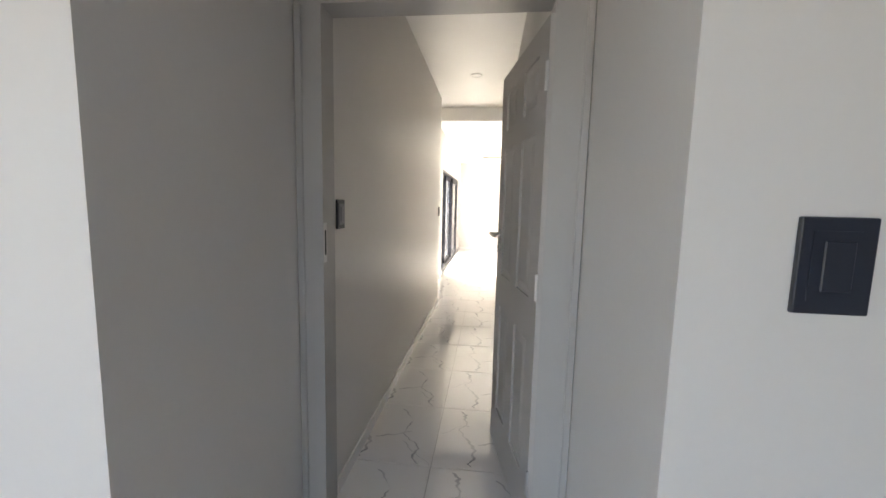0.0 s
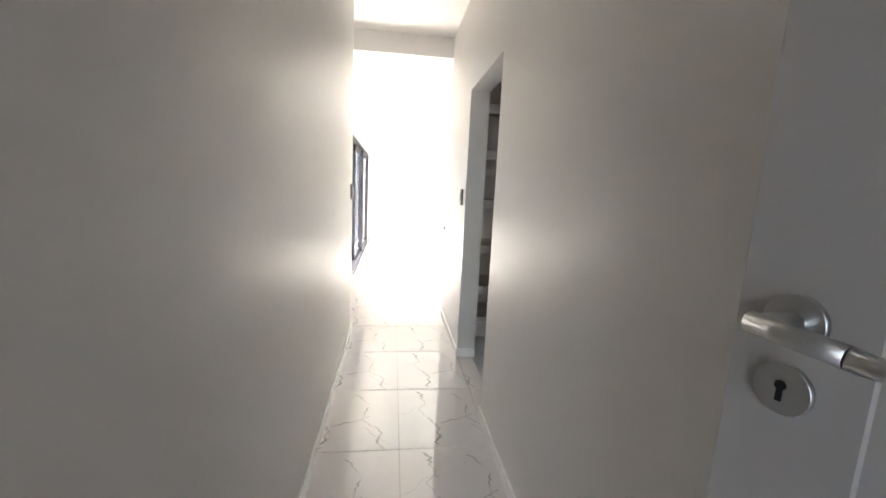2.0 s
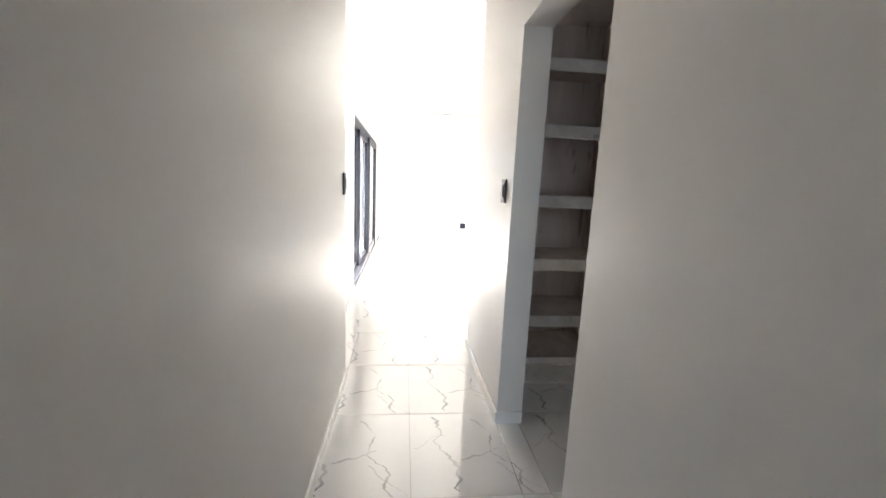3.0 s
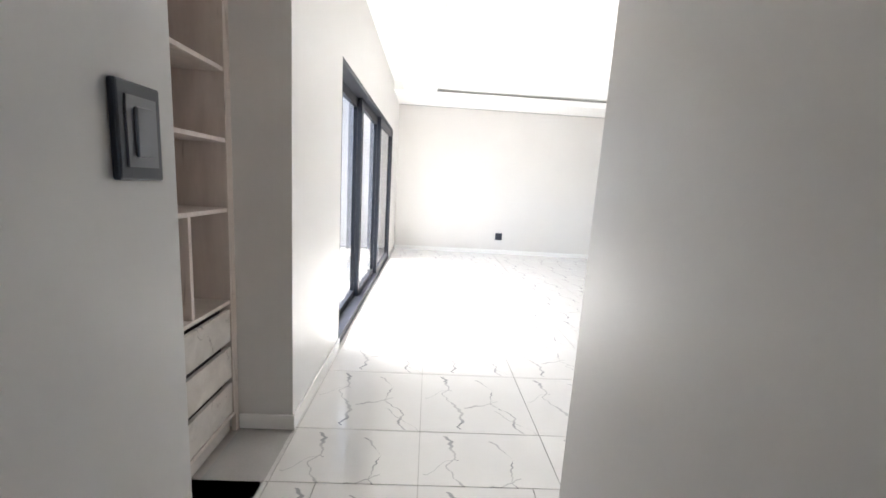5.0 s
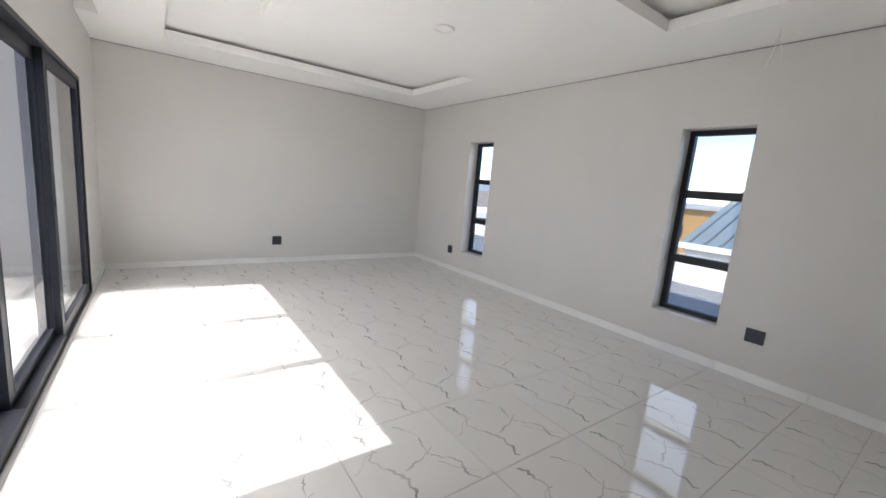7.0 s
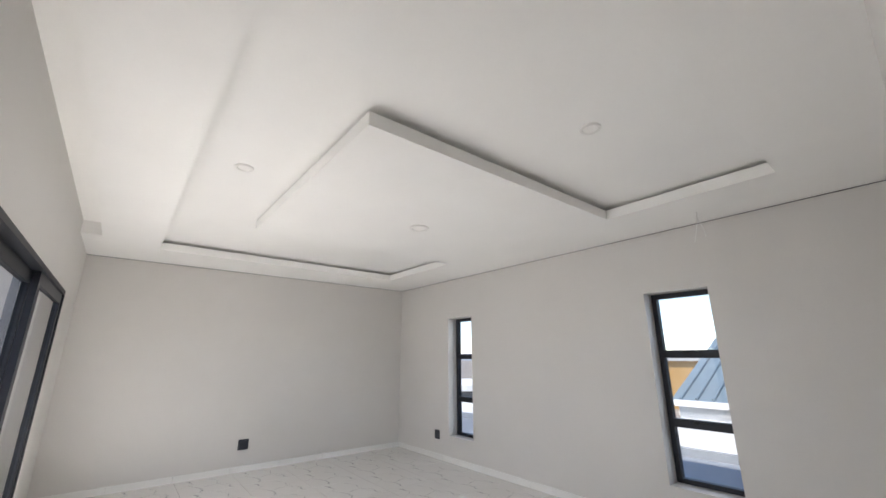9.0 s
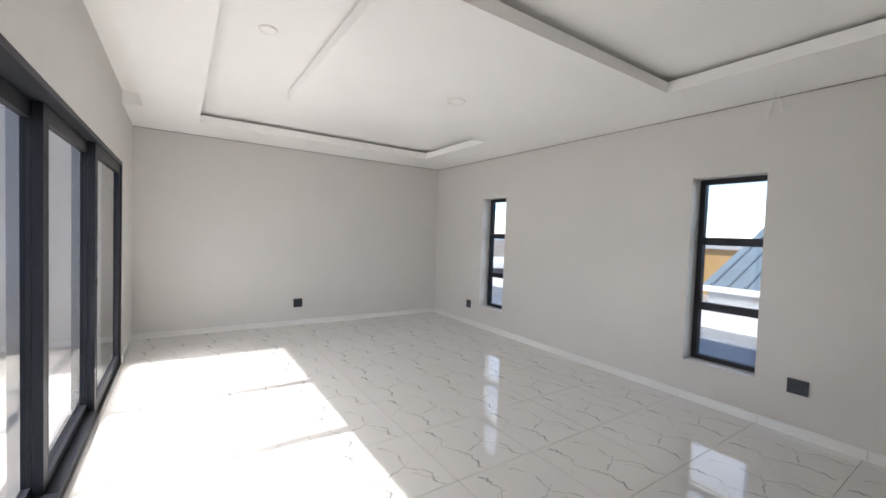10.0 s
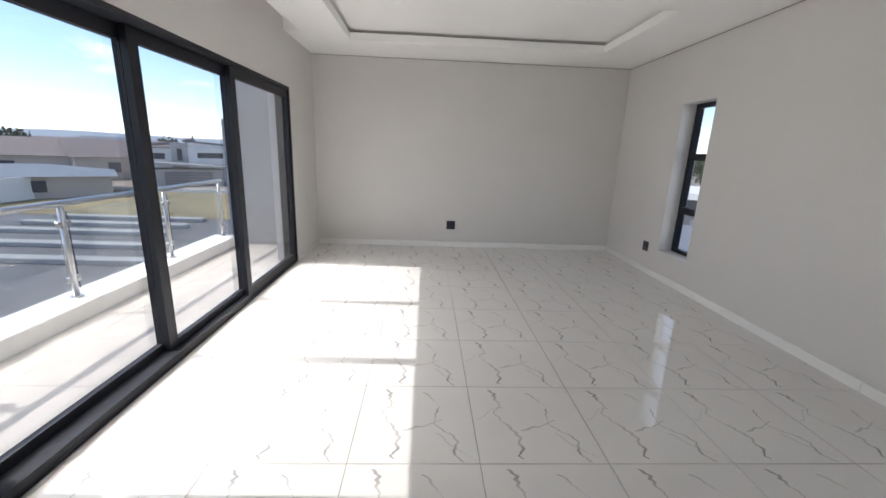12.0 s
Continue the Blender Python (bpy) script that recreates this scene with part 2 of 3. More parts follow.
def soft_box(x0, x1, y0, y1, z0, z1, r=0.003, seg=1):
    bm = boxes((x0, x1, y0, y1, z0, z1))
    bmesh.ops.bevel(bm, geom=bm.edges[:], offset=r, segments=seg, affect="EDGES", profile=0.5)
    return bm


def tube(bm, a, b, r, n=12, r2=None):
    a, b = Vector(a), Vector(b)
    q = (b - a).to_track_quat("Z", "Y").to_matrix().to_4x4()
    bmesh.ops.create_cone(bm, cap_ends=True, segments=n, radius1=r, radius2=r if r2 is None else r2,
                          depth=(b - a).length, matrix=Matrix.Translation((a + b) / 2) @ q)
    return bm


def link(name, bm, material, smooth=False):
    me = bpy.data.meshes.new(name)
    bm.to_mesh(me)
    bm.free()
    me.materials.append(material)
    if smooth:
        for p in me.polygons:
            p.use_smooth = len(p.vertices) == 4
    return new(name, me)


def part(name, bm, material, parent, label="", smooth=False):
    ob = link(name, bm, material, smooth)
    ob.parent = parent
    return tagged(ob, label=label)


def thing(name, label, category, at=(0, 0, 0), group=""):
    ob = new(name)
    ob.location = at
    ob.empty_display_size = 0.05
    return tagged(ob, label, category, group)


def structure(name, bm, material, label, category="wall"):
    return tagged(link(name, bm, material), label, category, kind="structure")


# ---- plan ----
XL, XR, YB, YF, ZC = -1.82, 2.48, -1.82, 4.20, 2.556     # bedroom
CL, CR, ZK = -1.612, -0.725, 2.74                        # corridor walls, ceiling
ZT = 2.95                                                # top of walls
D0, D1, DZ = -0.26, 3.24, 2.0                            # sliding door opening
N0, N1, NZ = -2.34, -1.21, 2.33                          # wardrobe niche
O0, O1, OZ = -3.70, -2.85, 2.03                          # closet opening
E0, E1 = -6.93, -6.03                                     # entrance reveal
WINS = ((2.39, 2.90, 0.33, 1.97), (-0.58, -0.04, 0.35, 1.99))

# ---- structure ----
structure("wall_west", boxes(
    (XL - 0.25, XL, D1, YF + 0.2, 0, ZT), (XL - 0.25, XL, N1, D0, 0, ZT), (XL - 0.25, XL, D0, D1, DZ, ZT),
    (XL - 0.25, XL, N0, N1, NZ, ZT)), M_WALL, "smooth greige painted wall with sliding door opening")
structure("wall_north", boxes((XL - 0.25, XR + 0.25, YF, YF + 0.2, -0.05, ZT)), M_WALL, "smooth greige painted end wall")
wp = [(XR, XR + 0.25, YB - 0.1, WINS[1][0], 0, ZT), (XR, XR + 0.25, WINS[1][1], WINS[0][0], 0, ZT),
      (XR, XR + 0.25, WINS[0][1], YF, 0, ZT)]
for a, b, c, d in WINS:
    wp += [(XR, XR + 0.25, a, b, 0, c), (XR, XR + 0.25, a, b, d, ZT)]
structure("wall_east", boxes(*wp), M_WALL, "smooth greige painted wall with two tall windows")
structure("wall_south", boxes((CR, XR, YB - 0.1, YB, 0, ZT)), M_WALL, "smooth greige painted wall behind closet")
structure("wall_corridor_west", boxes((CL - 0.21, CL, E1, N0, 0, ZT)), M_WALL, "smooth greige corridor wall with sheen")
structure("wall_corridor_east", boxes(
    (CR, CR + 0.14, E1, O0, 0, ZT), (CR, CR + 0.14, O1, YB - 0.1, 0, ZT), (CR, CR + 0.14, O0, O1, OZ, ZT)),
    M_WALL, "smooth greige corridor wall with closet opening")
structure("wall_niche", boxes((-2.85, -2.7, N0 - 0.1, N1 + 0.1, 0, ZT), (-2.7, CL - 0.21, N0 - 0.1, N0, 0, ZT),
                              (-2.7, XL - 0.25, N1, N1 + 0.1, 0, ZT)), M_WALL, "greige walls enclosing the wardrobe niche")
structure("wall_closet", boxes((1.6, 1.75, -4.75, YB - 0.1, 0, ZT), (CR + 0.14, -0.05, -4.75, -4.6, 0, ZT), (1.15, 1.6, -4.75, -4.6, 0, ZT),
                               (-0.05, 1.15, -4.75, -4.6, 0, 0.95), (-0.05, 1.15, -4.75, -4.6, 2.05, ZT)),
          M_WALL, "greige walls enclosing the dressing closet")
JL, JR, HZ = -1.705, -0.60, 2.10
structure("wall_entrance", boxes(
    (-4.0, JL, -6.975, E1, 0, ZT), (JR, 2.4, -6.89, E1, 0, ZT), (JL, JR, E0, E1, HZ + 0.06, ZT)),
    M_WALL, "thick greige wall with deep entrance reveal")
structure("wall_hall", boxes(
    (-4.15, -4.0, -9.0, E1, 0, ZT), (-4.15, -4.0, -10.0, -9.7, 0, ZT), (-4.15, -4.0, -9.7, -9.0, 2.3, ZT), (2.4, 2.55, -10.0, E1, 0, ZT),
    (-4.0, -2.7, -10.15, -10.0, 0, ZT), (-1.1, 2.4, -10.15, -10.0, 0, ZT), (-2.7, -1.1, -10.15, -10.0, 2.3, ZT)),
    M_WALL, "plain greige walls of the landing")
structure("ceiling_hall", boxes((-4.15, 2.55, -10.15, E0, 2.75, ZT)), M_CEIL, "plain white landing ceiling", "ceiling")
structure("ceiling_corridor", boxes((-2.85, CR + 0.14, E1, YB - 0.001, ZK, ZT), (CR + 0.14, 1.75, -4.75, YB - 0.1, ZK, ZT)),
          M_CEIL, "plain white corridor ceiling", "ceiling")

# bedroom ceiling: border slab, raised tray with a shadow gap, floating square
TX0, TX1, TY0, TY1, PX0, PY0, PY1, G = -1.18, 1.76, -1.30, 3.44, -0.55, -0.14, 2.02, 0.30
SX, SY0, SY1 = -1.66, -1.6, 3.15
zl, zg = 2.638, 2.678
structure("ceiling", boxes(
    (SX, TX0, YB, YF, ZC, zl), (XL, SX, SY1, YF, ZC, zl), (XL, SX, YB, SY0, ZC, zl),
    (TX1, XR, YB, YF, ZC, zl), (TX0, TX1, TY1, YF, ZC, zl), (TX0, TX1, YB, TY0, ZC, zl), (PX0, TX1, PY0, PY1, ZC, zl),
    (SX, TX0 - G, YB, YF, zl, zg), (XL, SX, SY1, YF, zl, zg), (XL, SX, YB, SY0, zl, zg),
    (TX1 + G, XR, YB, YF, zl, zg), (TX0 - G, TX1 + G, TY1 + G, YF, zl, zg), (TX0 - G, TX1 + G, YB, TY0 - G, zl, zg),
    (PX0 + G, TX1 + G, PY0 + G, PY1 - G, zl, zg),
    (XL, XR, YB, YF, zg, ZT)), M_CEIL, "white stepped ceiling with recessed tray and floating square", "ceiling")
# out-of-view upstand, added so its shadow covers the lower roof to the east
structure("shading_parapet", boxes((2.55, 2.79, -3.2, YF + 0.25, ZT + 0.2, 4.2)), M_EXTG, "unseen grey parapet added to shade the lower roof", "parapet")
structure("roof", boxes((-2.07, 2.8, -3.2, YF + 0.25, ZT, ZT + 0.2), (-4.16, 2.8, -10.2, -3.2, ZT, ZT + 0.2), (-2.9, -2.07, -3.2, -1.0, ZT, ZT + 0.2)), M_CONC, "flat concrete roof slab", "roof")
floor = structure("floor", boxes((XL - 0.25, XR + 0.25, YB - 0.1, YF + 0.2, -0.3, -0.006),
                                 (-4.15, 2.55, -10.15, YB - 0.1, -0.3, -0.006)), M_GROUT, "pale grout bed under marble tiles", "floor")
# grey strips along two bedroom walls, painting the shadow line under the ceiling
structure("trim", boxes((XL + 0.001, XR - 0.001, YF - 0.004, YF - 0.001, ZC - 0.007, ZC - 0.001),
                        (XR - 0.004, XR - 0.001, YB + 0.001, YF - 0.005, ZC - 0.007, ZC - 0.001)),
          M_PLASTG, "thin grey strip painting the shadow line at the ceiling edge", "trim")


# skirtings
def skirting(name, runs, h, label):
    ob = tagged(new(name), label, "skirting", kind="structure")
    for x0, x1, y0, y1 in runs:
        part("skirting_tile", soft_box(x0, x1, y0, y1, 0.0, h, 0.002), M_SKIRT, ob)


T = 0.012
runs = []
x = XL
while x < XR - 0.01:
    runs.append((x + 0.001, min(x + 0.6, XR) - 0.001, YF - T, YF - 0.0005))
    x += 0.6
y = YB
while y < YF - 0.05:
    runs.append((XR - T, XR - 0.0005, y + 0.001, min(y + 0.6, YF - T) - 0.001))
    y += 0.6
x = CR
while x < XR - 0.05:
    runs.append((x + 0.001, min(x + 0.6, XR - T) - 0.001, YB + 0.0005, YB + T))
    x += 0.6
runs += [(XL + 0.0005, XL + T, D1 + 0.001, YF - T), (XL + 0.0005, XL + T, N1 + 0.6, D0), (XL + 0.0005, XL + T, N1, N1 + 0.599),
         (XL - 0.25, XL + T, N1 - T, N1 - 0.0005)]
skirting("baseboard", runs, 0.075, "white marble-print tile skirting")
runs = []
y = E1 + 0.02
while y < N0 - 0.05:
    runs.append((CL + 0.0005, CL + T, y + 0.001, min(y + 0.6, N0) - 0.001))
    y += 0.6
runs.append((CL - 0.2, CL + T, N0 + 0.0005, N0 + T))
for a, b in ((E1 + 0.02, O0), (O1, YB)):
    y = a
    while y < b - 0.05:
        runs.append((CR - T, CR - 0.0005, y + 0.001, min(y + 0.6, b) - 0.001))
        y += 0.6
runs += [(CR - T, CR + 0.14, O1 - T, O1 - 0.0005), (CR - T, CR + 0.14, O0 + 0.0005, O0 + T)]
skirting("baseboard_corridor", runs, 0.07, "white tile skirting along the corridor")


# ---- windows ----
def tall_window(name, y0, y1, z0, z1, label):
    w = tagged(new(name), label, "window", kind="structure")
    xa, xb, f = XR + 0.155, XR + 0.215, 0.045
    za, zb = z0 + (z1 - z0) * 0.30, z0 + (z1 - z0) * 0.66
    part("window_frame", boxes((xa, xb, y0, y0 + f, z0, z1), (xa, xb, y1 - f, y1, z0, z1),
                               (xa, xb, y0 + f, y1 - f, z0, z0 + f), (xa, xb, y0 + f, y1 - f, z1 - f, z1)), M_ALU, w)
    for z in (za, zb):
        t = part("transom", boxes((xa - 0.008, xb, y0 + f, y1 - f, z - 0.035, z + 0.035)), M_ALU, w)
        st = soft_box(xa - 0.02, xa - 0.006, (y0 + y1) / 2 - 0.07, (y0 + y1) / 2 + 0.07, z + 0.012, z + 0.022, 0.003)
        box(st, xa - 0.03, xa - 0.006, (y0 + y1) / 2 + 0.03, (y0 + y1) / 2 + 0.05, z + 0.004, z + 0.03)
        part("stay", st, M_RUB, t, "black casement stay")
    for a, b in ((z0 + f, za - 0.035), (za + 0.035, zb - 0.035), (zb + 0.035, z1 - f)):
        p = part("pane", boxes((xa + 0.025, xa + 0.031, y0 + f, y1 - f, a, b)), M_GLASS, w, "clear glass")
        p.visible_shadow = False
    part("window_sill", soft_box(XR - 0.004, xa - 0.001, y0 + 0.001, y1 - 0.001, z0, z0 + 0.006, 0.002), M_WALL, w)


tall_window("window_1", *WINS[0], "narrow charcoal aluminium window with three panes")
tall_window("window_2", *WINS[1], "tall charcoal aluminium window with three panes")


# ---- sliding door ----
def sliding_door():
    d = tagged(new("door_1"), "charcoal aluminium sliding glass door with three panels", "sliding door", kind="structure")
    xa, xb, f = XL - 0.16, XL - 0.004, 0.035
    part("door_frame", boxes((xa, xb, D0, D0 + f, 0, DZ), (xa, xb, D1 - f, D1, 0, DZ), (xa, xb, D0 + f, D1 - f, DZ - f, DZ)), M_ALU, d)
    tr = boxes((xa, xb, D0 + f, D1 - f, 0.0, 0.022))
    for o in (0.03, 0.085, 0.14):
        box(tr, xa + o - 0.004, xa + o + 0.004, D0 + f, D1 - f, 0.022, 0.034)
    part("track", tr, M_ALU, d)
    spans = ((D0 + f, 0.95, XL - 0.128), (0.87, 1.98, XL - 0.083), (1.90, D1 - f, XL - 0.038))
    for a, b, xc in spans:
        s, h = 0.08, 0.02
        b0, b1 = 0.035, DZ - f - 0.004
        p = part("panel", boxes((xc - h, xc + h, a, a + s, b0, b1), (xc - h, xc + h, b - s, b, b0, b1),
                                (xc - h, xc + h, a + s, b - s, b0, b0 + 0.075), (xc - h, xc + h, a + s, b - s, b1 - s, b1)), M_ALU, d)
        part("gasket", boxes((xc + h, xc + h + 0.002, a + s - 0.006, a + s, b0 + 0.075, b1 - s),
                             (xc + h, xc + h + 0.002, b - s, b - s + 0.006, b0 + 0.075, b1 - s)), M_RUB, p)
        g = part("pane", boxes((xc - 0.003, xc + 0.003, a + s, b - s, b0 + 0.075, b1 - s)), M_GLASS, p, "clear glass")
        g.visible_shadow = False
    part("latch", soft_box(XL - 0.0175, XL - 0.010, 1.93, 1.945, 0.96, 1.0, 0.002), M_RUB, d, "small black latch")
    part("threshold", boxes((XL - 0.104, XL - 0.0045, D0 + f, 0.868, 0.023, 0.06), (XL - 0.06, XL - 0.0045, 0.872, 1.898, 0.023, 0.06)), M_ALU, d)


sliding_door()


# ---- entrance door ----
def panel_door():
    d = tagged(new("door_2"), "grey six-panel hinged door standing open into the corridor", "door", kind="structure")
    w, h, t = 0.755, 2.03, 0.04
    sx, gap = 0.115, 0.12
    pw = (w - 2 * sx - gap) / 2
    rows = ((0.22, 0.81), (0.985, 1.64), (1.74, 1.93))
    cells = [(sx + k * (pw + gap), sx + k * (pw + gap) + pw, a, b) for a, b in rows for k in (0, 1)]
    bm = boxes((0, w, -t / 2 + 0.009, t / 2 - 0.009, 0, h))
    for s in (1, -1):
        y0, y1 = (t / 2 - 0.009, t / 2) if s > 0 else (-t / 2, -t / 2 + 0.009)
        for q in ((0, sx, 0, h), (w - sx, w, 0, h), (sx + pw, sx + pw + gap, 0, h)):
            box(bm, q[0], q[1], y0, y1, q[2], q[3])
        for k in (0, 1):
            xa = sx + k * (pw + gap)
            for za, zb in ((0, rows[0][0]), (rows[0][1], rows[1][0]), (rows[1][1], rows[2][0]), (rows[2][1], h)):
                box(bm, xa, xa + pw, y0, y1, za, zb)
    leaf = part("leaf", bm, M_DOOR, d)
    for s in (1, -1):
        for xa, xb, za, zb in cells:
            pm = bmesh.new()
            i, o = 0.012, 0.045
            y_in, y_out = s * (t / 2 - 0.010), s * (t / 2 - 0.001)
            lo = [pm.verts.new((x, y_in, z)) for x, z in ((xa + i, za + i), (xb - i, za + i), (xb - i, zb - i), (xa + i, zb - i))]
            hi = [pm.verts.new((x, y_out, z)) for x, z in ((xa + o, za + o), (xb - o, za + o), (xb - o, zb - o), (xa + o, zb - o))]
            pm.faces.new(hi)
            for k in range(4):
                pm.faces.new((lo[k], lo[(k + 1) % 4], hi[(k + 1) % 4], hi[k]))
            bmesh.ops.recalc_face_normals(pm, faces=pm.faces[:])
            part("raised_panel", pm, M_DOOR, leaf)
        hz = 1.20
        hm = tube(bmesh.new(), (w - 0.055, s * t / 2, hz), (w - 0.055, s * (t / 2 + 0.008), hz), 0.026, 20)
        tube(hm, (w - 0.055, s * (t / 2 + 0.008), hz), (w - 0.055, s * (t / 2 + 0.05), hz), 0.010, 14)
        tube(hm, (w - 0.045, s * (t / 2 + 0.05), hz), (w - 0.12, s * (t / 2 + 0.052), hz - 0.004), 0.010, 14)
        tube(hm, (w - 0.12, s * (t / 2 + 0.052), hz - 0.004), (w - 0.165, s * (t / 2 + 0.046), hz - 0.008), 0.010, 14, 0.007)
        part("door_handle", hm, M_STEEL, leaf, "brushed steel lever handle", True)
        km = tube(bmesh.new(), (w - 0.055, s * t / 2, hz - 0.068), (w - 0.055, s * (t / 2 + 0.007), hz - 0.068), 0.025, 20)
        part("escutcheon", km, M_STEEL, leaf, "round steel keyhole plate", True)
        kh = tube(bmesh.new(), (w - 0.055, s * (t / 2 + 0.007), hz - 0.064), (w - 0.055, s * (t / 2 + 0.009), hz - 0.064), 0.005, 10)
        box(kh, w - 0.0575, w - 0.0525, min(s * (t / 2 + 0.007), s * (t / 2 + 0.009)), max(s * (t / 2 + 0.007), s * (t / 2 + 0.009)), hz - 0.080, hz - 0.064)
        part("keyhole", kh, M_RUB, leaf)
    for z in (0.25, 1.05, 1.82):
        part("hinge", tube(bmesh.new(), (0.0, t / 2 + 0.004, z - 0.05), (0.0, t / 2 + 0.004, z + 0.05), 0.007, 10), M_STEEL, leaf)
    a = math.degrees(math.atan2(-5.405 + 6.145, -0.871 + 0.735))
    d.matrix_world = pose(-0.735, -6.145, 0.008, 0, 0, a)
    return d


panel_door()
fr = tagged(new("door_frame"), "grey enamelled steel door frame with narrow architrave", "door frame", kind="structure")
for a, b, c in ((JL, CL + 0.012, -1), (CR - 0.012, JR, 1)):
    part("jamb", boxes((a, b, -6.145, E1 + 0.005, 0, HZ)), M_FRAMEW, fr)
    xi = a + 0.002 if c < 0 else b - 0.03
    part("architrave", soft_box(xi, xi + 0.028, -6.158, -6.146, 0, HZ, 0.004), M_FRAMEW, fr)
part("head", boxes((JL, JR, -6.145, E1 + 0.005, HZ, HZ + 0.06)), M_FRAMEW, fr)
part("strike_plate", soft_box(CL + 0.0125, CL + 0.0145, -6.143, -6.115, 1.12, 1.28, 0.0006), M_STEEL, fr, "steel strike plate")
part("strike_hole", boxes((CL + 0.0146, CL + 0.0152, -6.136, -6.122, 1.15, 1.25)), M_RUB, fr)


# ---- switches, sockets ----
def plate(name, w, h, label, category, at, rz, rockers, group=""):
    """A wall plate whose face looks along its own -y."""
    th = thing(name, label, category, at, group)
    part("faceplate", soft_box(-w / 2, w / 2, -0.011, 0, -h / 2, h / 2, 0.003, 2), M_PLAST, th)
    part("inner_frame", boxes((-w * 0.34, w * 0.34, -0.0135, -0.011, -h * 0.36, h * 0.36)), M_PLASTG if rockers == "grey" else M_PLAST, th)
    if rockers == "socket":
        for k in (-1, 1):
            for u, v in ((0, 0.012), (-0.009, -0.006), (0.009, -0.006)):
                part("pin_hole", tube(bmesh.new(), (k * w * 0.17 + u, -0.0135, v), (k * w * 0.17 + u, -0.0145, v), 0.004, 8), M_RUB, th)
    else:
        part("rocker", soft_box(-w * 0.2, w * 0.2, -0.018, -0.0135, -h * 0.26, h * 0.26, 0.002), M_PLASTG if rockers == "grey" else M_PLAST, th)
    th.rotation_euler = (0, 0, radians(rz))
    return th


plate("wall_socket", 0.125, 0.125, "dark square double socket on the end wall", "socket", (0.104, YF, 0.325), 0, "socket", "wall sockets")
plate("wall_socket", 0.105, 0.12, "dark square socket beside the narrow window", "socket", (XR, 3.16, 0.325), -90, "socket", "wall sockets")
plate("wall_socket", 0.125, 0.11, "dark double socket beside the tall window", "socket", (XR, -0.846, 0.372), -90, "socket", "wall sockets")
plate("light_switch", 0.085, 0.13, "dark light switch with grey rocker by the door", "switch", (CL, -5.945, 1.31), 90, "grey", "light switches")
plate("light_switch", 0.08, 0.125, "dark light switch with pale rocker by the niche", "switch", (CL, -2.425, 1.26), 90, "grey", "light switches")
plate("light_switch", 0.08, 0.125, "dark light switch with pale rocker by the closet", "switch", (CR, -2.70, 1.26), -90, "grey", "light switches")
plate("light_switch", 0.122, 0.17, "dark navy light switch on the landing wall", "switch", (-0.352, -6.89, 1.275), 0, "dark", "light switches")


# ---- downlights ----
def downlight(at, label, size=1.0):
    th = thing("downlight", label, "ceiling light", at, "downlights")
    bm = bmesh.new()
    prof = [(r * size, z) for r, z in ((0.058, 0.0), (0.088, 0.0), (0.085, -0.008), (0.066, -0.010), (0.060, -0.004))]
    n = 32
    vs = [[bm.verts.new((r * math.cos(2 * math.pi * i / n), r * math.sin(2 * math.pi * i / n), z)) for r, z in prof] for i in range(n)]
    for i in range(n):
        for k in range(len(prof)):
            bm.faces.new((vs[i][k], vs[(i + 1) % n][k], vs[(i + 1) % n][(k + 1) % len(prof)], vs[i][(k + 1) % len(prof)]))
    bmesh.ops.recalc_face_normals(bm, faces=bm.faces[:])
    part("ring", bm, M_RING, th, smooth=True)
    part("disc", tube(bmesh.new(), (0, 0, -0.0045), (0, 0, -0.0005), 0.060 * size, 28), M_LAMP, th, "frosted disc, unlit")


downlight((-0.885, 1.03, zg), "round white recessed downlight, unlit, in the tray", 0.68)
downlight((0.55, -0.73, zg), "round white recessed downlight, unlit, in the tray", 0.68)
downlight((0.62, 1.06, ZC), "round white downlight, unlit, in the floating square")
downlight((-1.13, -3.25, ZK), "round white downlight, unlit, in the corridor", 0.7)


# ---- hanging cables ----
def cable(at, pts, label):
    cu = bpy.data.curves.new("cable", "CURVE")
    cu.dimensions, cu.bevel_depth, cu.bevel_resolution = "3D", 0.003, 2
    for strand in pts:
        sp = cu.splines.new("BEZIER")
        sp.bezier_points.add(len(strand) - 1)
        for bp, p in zip(sp.bezier_points, strand):
            bp.co, bp.handle_left_type, bp.handle_right_type = p, "AUTO", "AUTO"
    cu.materials.append(M_WIRE)
    ob = new("cable", cu)
    ob.location = at
    return tagged(ob, label, "cable", "loose cables")


cable((2.16, -0.70, ZC), (((0, 0, 0.0), (0.01, 0.01, -0.06), (0.0, 0.02, -0.13), (0.03, 0.06, -0.24)),
                          ((0, 0, 0.0), (0.0, 0.0, -0.07), (0.02, -0.02, -0.14), (-0.02, -0.04, -0.22))), "thin white cables hanging from the ceiling")
cable((2.30, 3.35, ZC), (((0, 0, 0), (0.0, 0.01, -0.05), (0.02, 0.0, -0.10)),), "short white cable end hanging from the ceiling")


